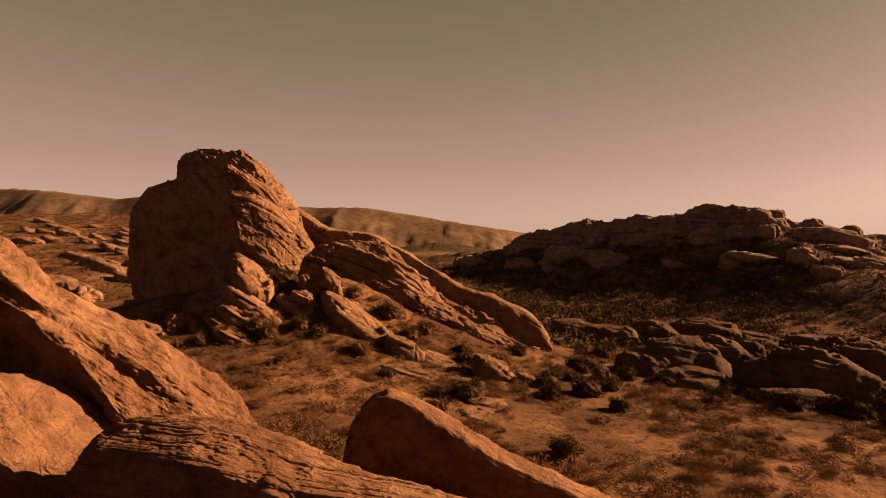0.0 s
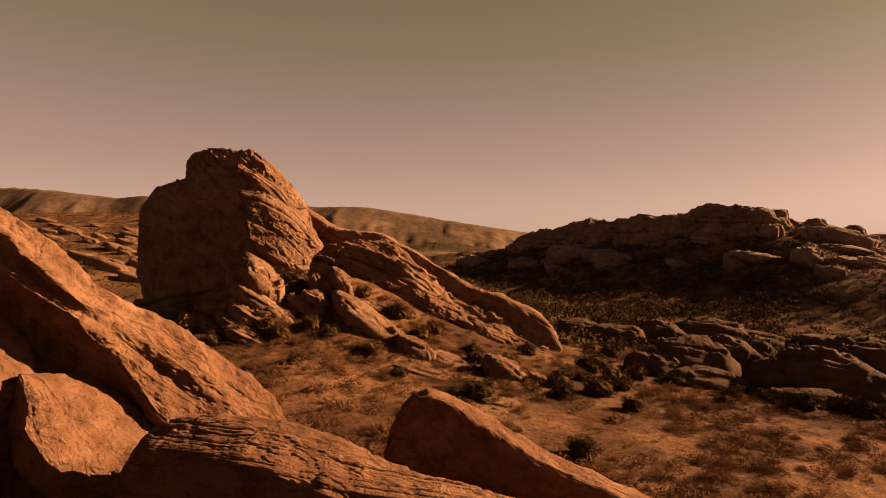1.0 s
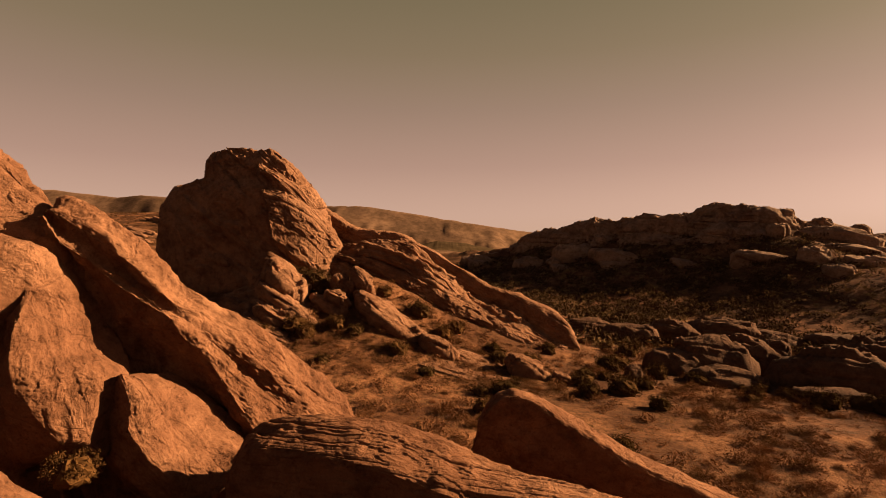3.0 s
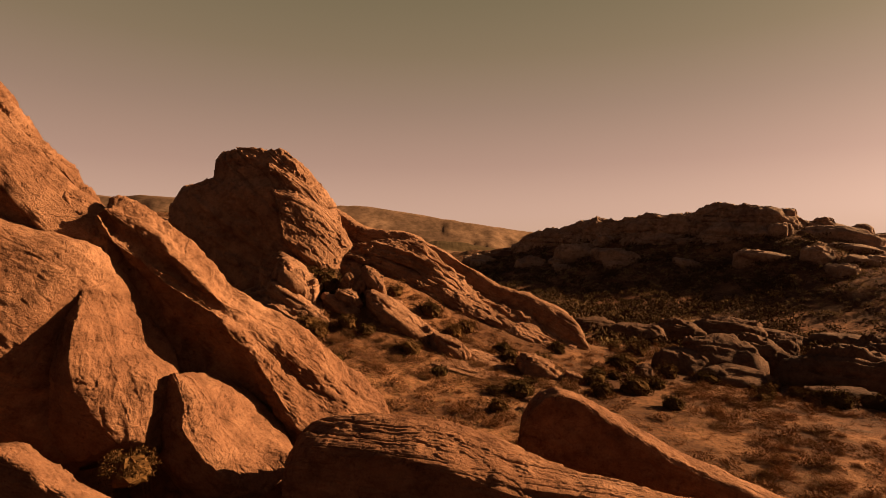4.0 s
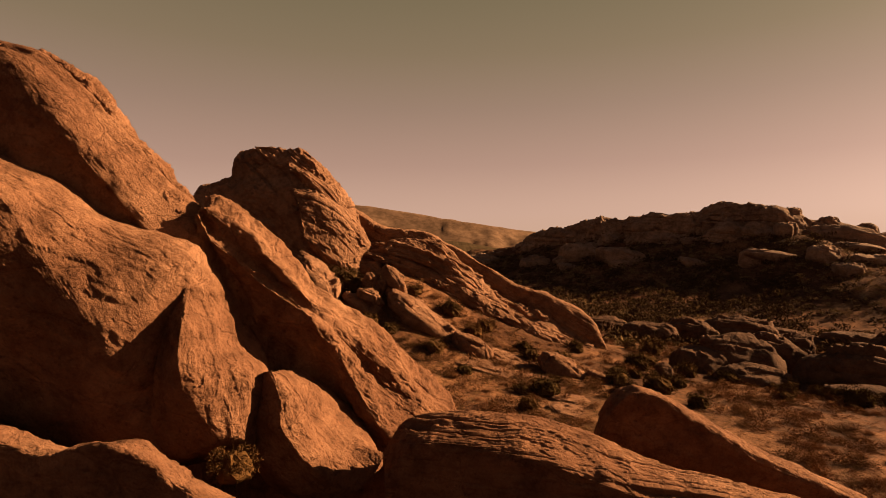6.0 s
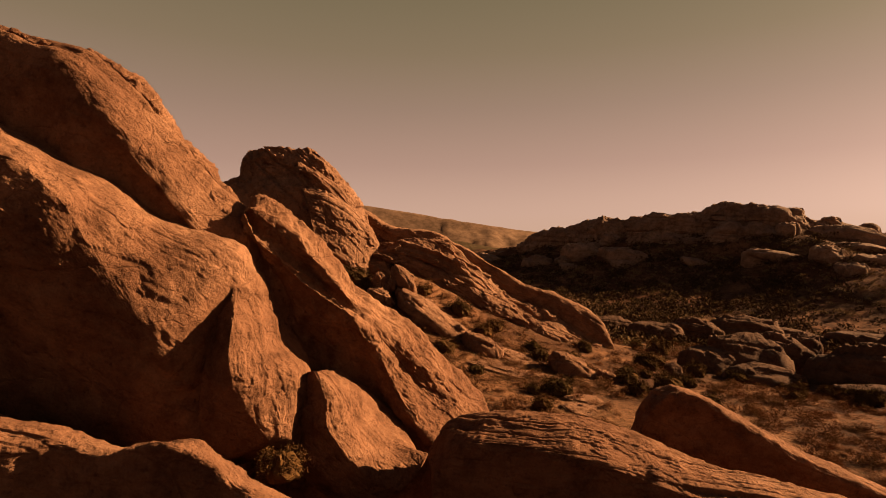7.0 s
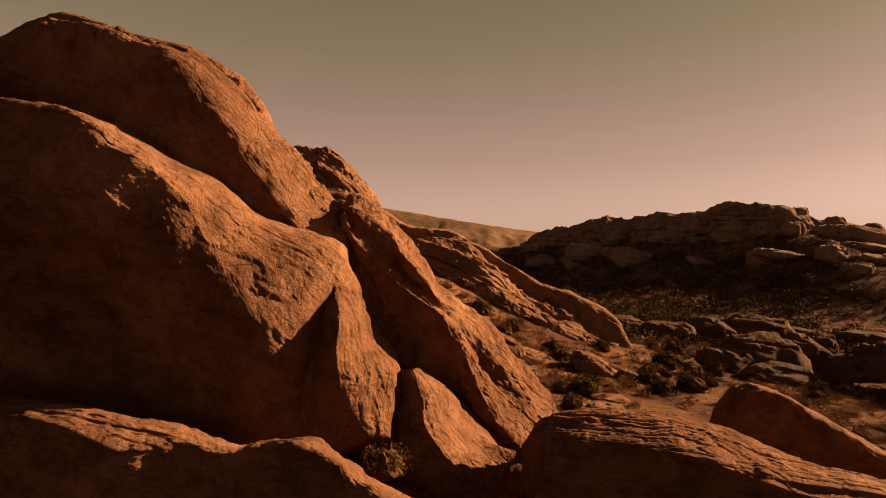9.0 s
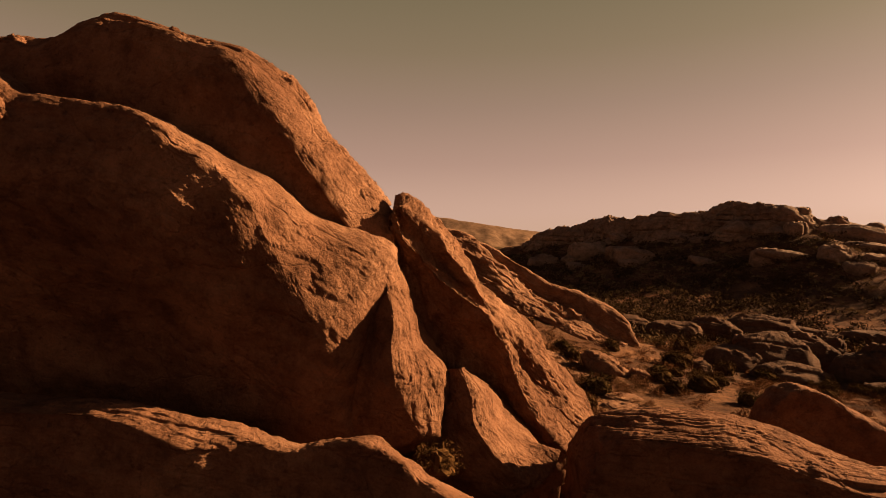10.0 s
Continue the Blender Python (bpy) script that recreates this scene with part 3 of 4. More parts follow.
FIN_CREST = [(-2.55, 14.80, 9.05), (-2.27, 14.80, 9.53), (-1.60, 14.70, 9.96), (-0.76, 14.65, 9.71), (0.09, 14.60, 9.17), (1.02, 14.55, 8.59), (1.95, 14.50, 8.12), (4.26, 14.50, 7.10), (6.42, 14.50, 6.14)]
FIN_LIP = [(-2.61, 14.60, 8.92), (-2.36, 14.60, 9.38), (-1.70, 14.50, 9.86), (-0.91, 14.42, 9.56), (-0.03, 14.38, 9.02), (0.88, 14.33, 8.48), (1.79, 14.28, 8.00), (4.04, 14.28, 7.02), (6.17, 14.28, 6.08)]
FIN_UNDER = [(-2.95, 15.20, 7.42), (-2.70, 15.20, 7.58), (-2.01, 15.10, 7.62), (-1.30, 15.00, 7.35), (-0.52, 14.95, 7.07), (0.40, 14.90, 6.63), (1.32, 14.85, 6.35), (3.62, 14.85, 5.74), (5.76, 14.85, 4.82)]
CAP_CREST = [(-16.75, 12.18, 18.45), (-16.43, 12.18, 18.55), (-15.78, 12.18, 18.11), (-15.14, 12.23, 17.51), (-14.77, 12.33, 16.94), (-14.71, 12.38, 16.70)]
CAP_LIP = [(-16.70, 11.88, 18.20), (-16.30, 11.83, 18.11), (-15.74, 11.83, 17.62), (-15.24, 11.88, 17.21), (-14.89, 11.98, 16.77), (-14.76, 12.08, 16.56)]
CAP_UNDER = [(-16.74, 11.98, 18.10), (-16.34, 11.93, 17.95), (-15.77, 11.93, 17.44), (-15.27, 11.98, 16.98), (-14.91, 12.08, 16.56), (-14.78, 12.18, 16.39)]
CAP_LOW_CREST = [(-14.60, 12.43, 16.63), (-14.23, 12.58, 16.29), (-13.72, 12.78, 15.60), (-13.26, 12.93, 15.11), (-12.91, 12.98, 14.65)]
CAP_LOW_LIP = [(-14.52, 12.18, 16.29), (-14.16, 12.33, 15.77), (-13.74, 12.53, 15.17), (-13.36, 12.63, 14.77), (-13.03, 12.73, 14.43)]
CAP_LOW_UNDER = [(-14.55, 12.28, 16.06), (-14.18, 12.43, 15.55), (-13.75, 12.63, 14.97), (-13.37, 12.73, 14.57), (-13.04, 12.83, 14.27)]
APRON_CREST = [(-35.13, 58.00, 7.58), (-31.22, 56.50, 7.56), (-28.26, 56.00, 8.10), (-25.05, 55.50, 9.21), (-21.90, 55.00, 9.67), (-19.19, 54.80, 9.10), (-17.06, 54.50, 7.68), (-15.46, 54.00, 6.01)]
APRON_LIP = [(-33.90, 55.00, 6.45), (-29.57, 53.00, 5.87), (-26.24, 52.00, 6.03), (-23.25, 51.50, 6.65), (-20.31, 51.00, 6.89), (-17.86, 51.00, 6.45), (-16.39, 51.50, 5.56), (-15.45, 52.00, 4.75)]
APRON_UNDER = [(-33.29, 54.00, 4.28), (-29.01, 52.00, 3.81), (-25.74, 51.00, 3.74), (-22.80, 50.50, 4.11), (-19.99, 50.20, 4.43), (-17.65, 50.40, 4.40), (-16.51, 51.00, 4.17), (-15.71, 51.60, 3.89)]
PILLAR_CREST = [(-24.24, 57.20, 12.72), (-22.92, 56.80, 13.64), (-21.33, 56.60, 13.46), (-19.79, 56.50, 11.95), (-18.47, 56.70, 10.44), (-17.60, 57.00, 7.69)]
PILLAR_LIP = [(-24.05, 56.20, 11.79), (-22.49, 55.60, 12.76), (-20.84, 55.30, 12.41), (-19.39, 55.20, 10.83), (-18.28, 55.40, 9.22), (-17.58, 55.80, 7.41)]
PILLAR_UNDER = [(-23.76, 55.80, 7.52), (-22.10, 55.20, 7.30), (-20.57, 54.90, 7.04), (-19.25, 54.80, 6.94), (-18.30, 55.10, 6.78), (-17.67, 55.70, 6.59)]
BUTTE_WEST = [(-35.91, 62.00, 0.86), (-36.17, 62.00, 7.47), (-37.29, 63.00, 16.08), (-36.66, 64.00, 20.06), (-35.84, 64.50, 21.35), (-32.41, 64.50, 22.17), (-32.00, 64.50, 24.37), (-31.04, 64.50, 25.88)]
BUTTE_FRONT = [(-28.65, 58.00, 0.48), (-28.95, 58.60, 7.82), (-29.92, 59.30, 14.69), (-29.77, 60.00, 19.81), (-29.56, 60.50, 21.08), (-28.83, 61.00, 21.99), (-28.74, 61.50, 23.89), (-28.21, 62.50, 25.64)]
BUTTE_CORNER = [(-20.87, 57.00, 1.92), (-21.66, 57.80, 9.14), (-22.23, 58.00, 14.56), (-23.46, 58.30, 19.96), (-22.60, 59.40, 21.35), (-21.60, 60.20, 22.65), (-22.30, 60.90, 24.00), (-23.90, 62.20, 25.35)]
BUTTE_FACE = [(-16.63, 55.00, 2.35), (-16.92, 58.00, 8.50), (-18.56, 59.30, 12.67), (-19.55, 60.00, 17.90), (-19.80, 60.90, 20.20), (-20.20, 61.60, 21.90), (-21.20, 62.20, 23.40), (-23.00, 63.00, 24.85)]
BUTTE_EAST = [(-14.79, 62.00, 3.51), (-15.78, 62.00, 8.79), (-16.42, 62.70, 14.33), (-17.09, 63.20, 17.77), (-18.19, 63.50, 20.02), (-19.90, 64.00, 22.11), (-20.85, 64.00, 23.40), (-22.59, 64.50, 24.71)]
BUTTE_BACK_EAST = [(-20.80, 74.00, 1.47), (-20.80, 74.00, 7.78), (-20.91, 73.00, 14.39), (-21.77, 72.00, 18.29), (-22.22, 71.00, 20.73), (-23.40, 70.00, 22.87), (-24.17, 69.00, 24.14), (-24.54, 67.00, 25.13)]
BUTTE_BACK_WEST = [(-41.28, 74.00, 1.47), (-41.28, 74.00, 7.78), (-40.72, 73.00, 14.85), (-39.02, 72.00, 20.82), (-37.34, 71.00, 22.09), (-33.83, 70.00, 22.87), (-32.98, 69.00, 24.72), (-30.96, 67.00, 26.05)]
BLOCK_CREST = [(-23.46, 58.30, 20.08), (-21.46, 58.60, 20.18), (-19.47, 59.20, 19.23), (-17.82, 60.00, 17.90), (-16.42, 61.20, 16.02), (-15.50, 62.20, 14.33)]
BLOCK_LIP = [(-22.65, 57.20, 19.42), (-20.75, 57.50, 19.08), (-18.93, 58.10, 17.90), (-17.52, 59.00, 16.45), (-16.41, 60.20, 15.03), (-15.60, 61.30, 13.93)]
BLOCK_UNDER = [(-21.50, 56.40, 14.96), (-20.23, 56.90, 13.76), (-18.76, 57.60, 12.71), (-17.66, 58.40, 12.20), (-16.75, 59.60, 12.41), (-15.90, 61.20, 13.41)]
UPBLOCK_CREST = [(-24.11, 59.40, 23.38), (-22.27, 59.20, 22.71), (-20.26, 59.80, 21.34), (-18.27, 60.60, 19.18), (-16.59, 61.60, 16.64), (-15.78, 62.60, 14.69)]
UPBLOCK_LIP = [(-23.36, 58.30, 22.58), (-21.78, 58.20, 21.70), (-20.24, 58.80, 20.09), (-18.61, 59.60, 18.21), (-17.03, 60.80, 15.96), (-16.03, 62.00, 14.29)]
UPBLOCK_UNDER = [(-23.29, 59.40, 21.73), (-22.06, 59.50, 20.35), (-20.68, 60.10, 18.82), (-18.94, 60.70, 16.93), (-17.40, 61.70, 15.01), (-16.29, 62.50, 13.76)]
RIDGE_CREST = [(-20.11, 66.50, 20.44), (-16.84, 66.20, 17.95), (-13.98, 66.00, 16.32), (-9.42, 66.00, 15.90), (-5.92, 66.20, 14.35), (-1.70, 66.50, 11.81), (2.56, 66.80, 9.24), (6.85, 67.00, 7.79), (11.84, 67.00, 5.08), (14.16, 66.50, 0.62)]
RIDGE_LIP = [(-19.89, 65.80, 19.53), (-16.69, 65.60, 17.28), (-14.06, 65.40, 15.88), (-9.19, 65.40, 15.46), (-5.87, 65.60, 13.79), (-1.68, 65.90, 11.19), (2.33, 66.20, 8.57), (6.43, 66.40, 7.00), (11.22, 66.30, 4.33), (13.91, 66.00, 0.30)]
RIDGE_UNDER = [(-19.65, 66.30, 11.30), (-16.49, 66.10, 11.31), (-13.89, 65.90, 11.32), (-8.53, 65.90, 10.97), (-5.79, 66.10, 8.55), (-1.66, 66.40, 5.75), (2.16, 66.60, 3.64), (5.99, 66.70, 2.09), (10.15, 66.60, 0.17), (12.93, 66.60, -0.88)]
STEPS_CREST = [(-17.85, 64.30, 13.79), (-15.07, 64.70, 15.07), (-11.67, 64.50, 15.27), (-8.32, 64.50, 14.73), (-5.32, 64.70, 13.05), (-2.63, 64.90, 10.68), (0.07, 65.30, 7.94), (3.13, 65.50, 6.35), (6.57, 65.80, 4.66), (12.14, 65.60, 1.22)]
STEPS_LIP = [(-17.76, 62.00, 12.09), (-15.09, 61.90, 13.08), (-11.80, 61.90, 13.08), (-8.51, 62.00, 12.22), (-5.89, 62.20, 10.09), (-3.26, 62.40, 8.09), (-0.40, 62.90, 6.30), (2.56, 63.20, 4.51), (5.81, 63.50, 2.98), (11.19, 64.10, 0.28)]
STEPS_UNDER = [(-17.53, 62.10, 7.88), (-14.92, 62.10, 8.20), (-11.66, 62.10, 8.20), (-8.43, 62.30, 6.88), (-5.84, 62.50, 5.21), (-3.23, 62.80, 3.85), (-0.40, 63.20, 2.46), (2.53, 63.50, 1.27), (5.77, 63.90, -0.02), (10.73, 64.70, -1.01)]
CRAG_CREST = [(-0.05, 267.93, 4.64), (13.30, 255.65, 8.34), (21.94, 247.70, 11.95), (31.18, 239.19, 17.38), (38.77, 232.21, 21.25), (46.92, 224.71, 22.22), (51.94, 220.09, 23.46), (56.40, 215.99, 24.90), (59.99, 212.69, 26.33), (68.84, 204.55, 25.43), (75.82, 198.13, 26.55), (81.65, 192.76, 25.40), (86.07, 188.70, 25.16), (88.82, 186.17, 27.80), (92.02, 183.22, 29.93), (95.39, 180.12, 28.13), (98.77, 177.02, 27.70), (104.05, 172.20, 26.23), (113.67, 172.20, 23.10), (125.14, 172.20, 21.45), (134.78, 172.20, 18.32), (149.05, 172.20, 15.00), (167.62, 172.20, 9.47)]
CRAG_LIP = [(-0.12, 264.99, 0.51), (12.98, 251.44, 6.02), (21.63, 244.98, 9.62), (30.57, 235.25, 13.56), (38.28, 229.66, 18.97), (46.05, 221.01, 19.96), (51.31, 217.67, 19.87), (55.38, 212.43, 22.68), (59.27, 210.35, 24.17), (67.61, 201.18, 22.02), (74.92, 195.95, 24.53), (80.21, 189.59, 23.39), (85.06, 186.62, 22.05), (87.26, 183.10, 25.81), (90.95, 181.21, 28.01), (93.73, 177.15, 25.06), (97.62, 175.07, 25.86), (102.22, 169.34, 24.40), (111.59, 169.20, 20.23), (121.72, 167.70, 19.64), (132.33, 169.20, 16.62), (145.01, 167.70, 12.28), (164.61, 169.20, 7.92)]
CRAG_STEP = [(-0.15, 263.52, -3.63), (12.98, 251.44, -1.22), (21.48, 243.61, 4.19), (30.58, 235.25, 8.29), (38.04, 228.38, 13.82), (46.06, 221.01, 13.60), (51.00, 216.46, 16.38), (55.38, 212.43, 16.56), (58.91, 209.18, 19.43), (67.62, 201.17, 17.51), (74.48, 194.86, 20.11), (80.22, 189.58, 17.92), (84.56, 185.58, 19.03), (87.27, 183.09, 20.53), (90.42, 180.20, 23.89), (93.73, 177.15, 21.08), (97.05, 174.09, 21.89), (102.23, 169.33, 19.51), (110.56, 167.70, 17.48), (121.74, 167.70, 14.80), (131.12, 167.70, 12.82), (145.03, 167.70, 8.51), (163.11, 167.70, 4.20)]
CRAG_SHELF = [(-0.25, 259.11, -7.21), (12.59, 246.29, -3.79), (20.82, 237.72, -0.64), (29.97, 231.31, 6.42), (37.14, 223.71, 9.77), (44.80, 215.66, 10.38), (50.05, 212.84, 13.16), (54.13, 208.08, 14.07), (57.35, 204.12, 14.94), (66.39, 197.80, 15.76), (72.84, 190.87, 16.52), (78.14, 184.99, 15.06), (83.05, 182.47, 16.22), (85.36, 179.35, 18.29), (88.09, 175.83, 19.90), (92.07, 174.18, 19.47), (94.95, 170.53, 18.63), (99.62, 165.23, 16.90), (107.44, 163.20, 14.95), (117.56, 162.20, 12.86), (125.82, 161.20, 9.42), (140.99, 163.20, 7.26), (157.58, 162.20, 1.56)]
CRAG_UNDER = [(-0.29, 257.15, -15.27), (12.53, 245.36, -10.79), (20.82, 237.72, -6.73), (29.70, 229.56, -0.87), (36.98, 222.86, 3.37), (44.81, 215.66, 4.86), (49.63, 211.22, 6.40), (53.91, 207.28, 8.09), (57.35, 204.11, 9.71), (65.85, 196.30, 9.46), (72.55, 190.14, 11.02), (78.15, 184.99, 10.32), (82.39, 181.08, 10.39), (85.02, 178.66, 13.12), (88.10, 175.83, 15.39), (91.33, 172.85, 13.89), (94.57, 169.87, 13.71), (99.63, 165.22, 12.66), (106.07, 161.20, 9.76), (116.81, 161.20, 8.21), (125.84, 161.20, 5.27), (139.21, 161.20, 2.16), (156.60, 161.20, -3.03)]


# ---- near rocks ----
def rock_part(name, mesh, label, thing):
    ob = new(name, mesh)
    ob.parent = thing
    return tagged(ob, label)


def rock(name, mesh, label, group=""):
    return tagged(new(name, mesh), label, "rock", group)


def hollowed(crest, lip, under):
    """A slab whose face carries a broken trough below the rim and a long concave wall below the lip."""
    lines = slab(crest, lip, under, back=0.7, drop=6.5, tuck=0.9)
    crest, lip, under = (np.array(a) for a in (crest, lip, under))
    k = np.arange(len(crest))[:, None]
    depth = 0.16 + 0.16 * np.sin(k * 2.3 + 0.6)
    rim = crest * 0.68 + lip * 0.32 + np.array((0.02, -0.10, 0.06))
    trough = crest * 0.36 + lip * 0.64 + depth * np.array((-0.2, 1.0, -0.25))
    wall = lip * 0.5 + under * 0.5 + np.array((-0.05, 0.32, -0.1))
    return lines[:3] + [rim, trough, lip, wall] + lines[4:]


tall_slab = rock("sandstone_slab", lofted("sandstone_slab", slab(UPPER_CREST, UPPER_LIP, UPPER_UNDER, back=0.5, drop=3.5), 160, 280, 1, ROCK, pull=1.0, lump=0.10, lump_size=1.2, bed=0.010, thick=0.35, pit=0.018, rough=0.045, plate=0.02, scoop=0.04),
     "towering red sandstone slab with a sunlit edge and shaded face")
rock("sandstone_slab", lofted("sandstone_slab", slab(MIDDLE_CREST, MIDDLE_LIP, MIDDLE_UNDER, MIDDLE_DEEP, drop=2.5, tuck=1.2), 200, 380, 2, ROCK, pull=0.7, lump=0.10, lump_size=1.2, bed=0.012, thick=0.35, pit=0.020, rough=0.055, plate=0.03, scoop=0.05),
     "broad leaning sandstone slab with a deep shaded hollow below")
rock("sandstone_slab", lofted("sandstone_slab", hollowed(RIGHT_CREST, RIGHT_LIP, RIGHT_UNDER), 240, 380, 3, ROCK, pull=0.7, shares=(0.25, 0.5, 0.9, 1.0, 1.2, 1.3, 1.2, 0.5, 0.2), lump=0.17, lump_size=1.3, bed=0.03, thick=0.35, pit=0.035, rough=0.09, plate=0.05, scoop=0.12),
     "rough red sandstone ridge falling to the valley floor")
rock("rock_pinnacle", lofted("rock_pinnacle", [PINNACLE_BACK, PINNACLE_EDGE, PINNACLE_FACE, PINNACLE_ARETE, PINNACLE_SIDE, PINNACLE_ROOT], 140, 190, 4, ROCK, pull=0.25, shares=(0.5, 1.5, 1.5, 1.5, 0.7, 0.3), lump=0.07, lump_size=0.8, bed=0.012, thick=0.3, pit=0.012, rough=0.045, plate=0.030, scoop=0.05),
     "pointed sandstone fin leaning against the big slab")
rock("rock_pinnacle", lofted("rock_pinnacle", [SPUR_BACK, SPUR_EDGE, SPUR_FACE, SPUR_ARETE, SPUR_SIDE, SPUR_ROOT], 140, 190, 5, ROCK, pull=0.25, shares=(0.5, 1.5, 1.5, 1.5, 0.7, 0.3), lump=0.08, lump_size=0.8, bed=0.012, thick=0.3, pit=0.012, rough=0.045, plate=0.030, scoop=0.05),
     "jagged sandstone spur with one bright sunlit side")
rock("sandstone_ledge", lofted("sandstone_ledge", slab(FRONT_CREST, FRONT_LIP, FRONT_UNDER, back=0.6, drop=1.8), 260, 240, 6, ROCK, pull=0.15, lump=0.08, lump_size=0.8, bed=0.045, thick=0.30, pit=0.014, rough=0.06, plate=0.03),
     "low bedded sandstone ledge at the foot of the slab")
rock("sandstone_ledge", lofted("sandstone_ledge", slab(LEDGE_CREST, LEDGE_LIP, LEDGE_UNDER, back=0.7, drop=2.5), 240, 360, 7, ROCK, pull=0.5, lump=0.07, lump_size=0.9, bed=0.10, thick=0.42, groove=1.0, pit=0.012, rough=0.035, plate=0.035),
     "long layered sandstone ledge with grooved top")
rock("sandstone_ledge", lofted("sandstone_ledge", slab(FIN_CREST, FIN_LIP, FIN_UNDER, back=0.9, drop=3.0), 130, 190, 8, ROCK, pull=0.5, lump=0.06, lump_size=0.9, bed=0.02, thick=0.4, pit=0.02, rough=0.05, plate=0.03, scoop=0.04),
     "smooth whale-backed sandstone fin in shade")
rock("sandstone_slab", lofted("sandstone_slab", slab(LEFT_CREST, LEFT_LIP, LEFT_UNDER, drop=2.0), 110, 130, 17, ROCK, pull=0.5, lump=0.08, lump_size=0.9, bed=0.02, thick=0.3, pit=0.03, rib=0.02, plate=0.05),
     "end of a further sandstone slab catching the sun")
rock_part("cap", lofted("cap", slab(CAP_CREST, CAP_LIP, CAP_UNDER, back=0.5, drop=1.2, tuck=0.4), 110, 90, 9, ROCK, pull=0.4, lump=0.14, lump_size=0.6, bed=0.03, thick=0.25, pit=0.04, rough=0.10, plate=0.08),
     "rough broken cap rock along the top of the slab", tall_slab)
rock_part("cap", lofted("cap", slab(CAP_LOW_CREST, CAP_LOW_LIP, CAP_LOW_UNDER, back=0.5, drop=1.2, tuck=0.4), 110, 90, 10, ROCK, pull=0.4, lump=0.14, lump_size=0.6, bed=0.03, thick=0.25, pit=0.04, rough=0.10, plate=0.08),
     "rough broken cap rock on the lower slab edge", tall_slab)

# ---- butte and ridge ----
butte = rock("rock_butte", lofted("rock_butte", [BUTTE_WEST, BUTTE_FRONT, BUTTE_CORNER, BUTTE_FACE, BUTTE_EAST, BUTTE_BACK_EAST, BUTTE_BACK_WEST], 280, 340, 11, ROCK_FAR, pull=0.4,
     shares=(1, 1.3, 1.3, 1.3, 0.7, 0.25, 0.5), lump=0.2, lump_size=4, bed=0.30, thick=2.7, groove=1.1, pit=0.12, rib=0.12, plate=0.3, normal=(0.50, -0.30, 0.8), fall=(0.74, -0.2, -0.5)),
     "tall blocky sandstone butte, lit on its sunward face")
rock_part("block", lofted("block", slab(BLOCK_CREST, BLOCK_LIP, BLOCK_UNDER, back=2.0, drop=2.0, tuck=2.5), 130, 170, 14, ROCK_FAR, pull=0.5, lump=0.15, lump_size=3, bed=0.34, thick=1.7, groove=1.9, pit=0.10, rib=0.10, plate=0.22),
     "rounded sunlit sandstone block on the side of the butte", butte)
rock_part("stratum", lofted("stratum", slab(UPBLOCK_CREST, UPBLOCK_LIP, UPBLOCK_UNDER, back=2.0, drop=1.5, tuck=2.5), 130, 150, 19, ROCK_FAR, pull=0.5, lump=0.2, lump_size=2.5, bed=0.30, thick=1.4, groove=1.8, pit=0.10, rib=0.10, plate=0.22),
     "tilted sandstone stratum with a sunlit upper edge on the butte", butte)
rock("rock_ridge", lofted("rock_ridge", slab(RIDGE_CREST, RIDGE_LIP, RIDGE_UNDER, back=3.5, drop=6, tuck=1.5), 220, 170, 12, ROCK_FAR, pull=0.6, lump=0.25, lump_size=3.5, bed=0.12, thick=1.3, groove=1.2, pit=0.06, rough=0.16, plate=0.10, scoop=0.15),
     "smooth tilted sandstone ridge running down from the butte")
rock("rock_ridge", lofted("rock_ridge", slab(STEPS_CREST, STEPS_LIP, STEPS_UNDER, back=1.5, drop=5, tuck=1.0), 240, 260, 13, ROCK_FAR, pull=0.5, lump=0.35, lump_size=3, bed=0.65, thick=1.7, pit=0.10, rough=0.22, plate=0.40, scoop=0.30),
     "layered sandstone ridge with bright ledges along its edge")

rock_part("apron", lofted("apron", slab(APRON_CREST, APRON_LIP, APRON_UNDER, back=2.0, drop=3, tuck=1.0), 170, 150, 15, ROCK_FAR, pull=0.5, lump=0.6, lump_size=2.6, bed=0.45, thick=1.0, pit=0.12, rib=0.12, plate=0.5, normal=(0.36, 0.1, 0.93), fall=(0.9, 0.1, -0.36)),
     "broken bedded sandstone at the foot of the butte", butte)
rock_part("pillar", lofted("pillar", slab(PILLAR_CREST, PILLAR_LIP, PILLAR_UNDER, back=1.5, drop=2, tuck=0.6), 130, 150, 16, ROCK_FAR, pull=0.4, lump=0.3, lump_size=2.0, bed=0.18, thick=0.8, pit=0.1, rib=0.1, plate=0.25, normal=(0.5, 0.1, 0.86), fall=(0.85, 0.1, -0.5)),
     "leaning sandstone pillar against the butte", butte)

# ---- boulders and low outcrops: x, y, lift, length, depth, height, turn ----
WEAR = dict(lump=0.28, lump_size=2.2, bed=0.28, thick=0.9, groove=0.9, pit=0.09, rib=0.06, plate=0.40, normal=(0.06, 0.25, 0.96), fall=(1, 0, -0.05))
FORMS = [whaleback("outcrop", (10, 5, 4), 50 + k, ROCK_FAR, 38, 0.40, 0.45, **WEAR) for k in range(5)]
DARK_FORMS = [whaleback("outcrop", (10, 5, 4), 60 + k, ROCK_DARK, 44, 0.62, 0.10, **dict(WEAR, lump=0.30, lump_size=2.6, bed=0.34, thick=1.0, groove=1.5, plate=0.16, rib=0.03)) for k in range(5)]
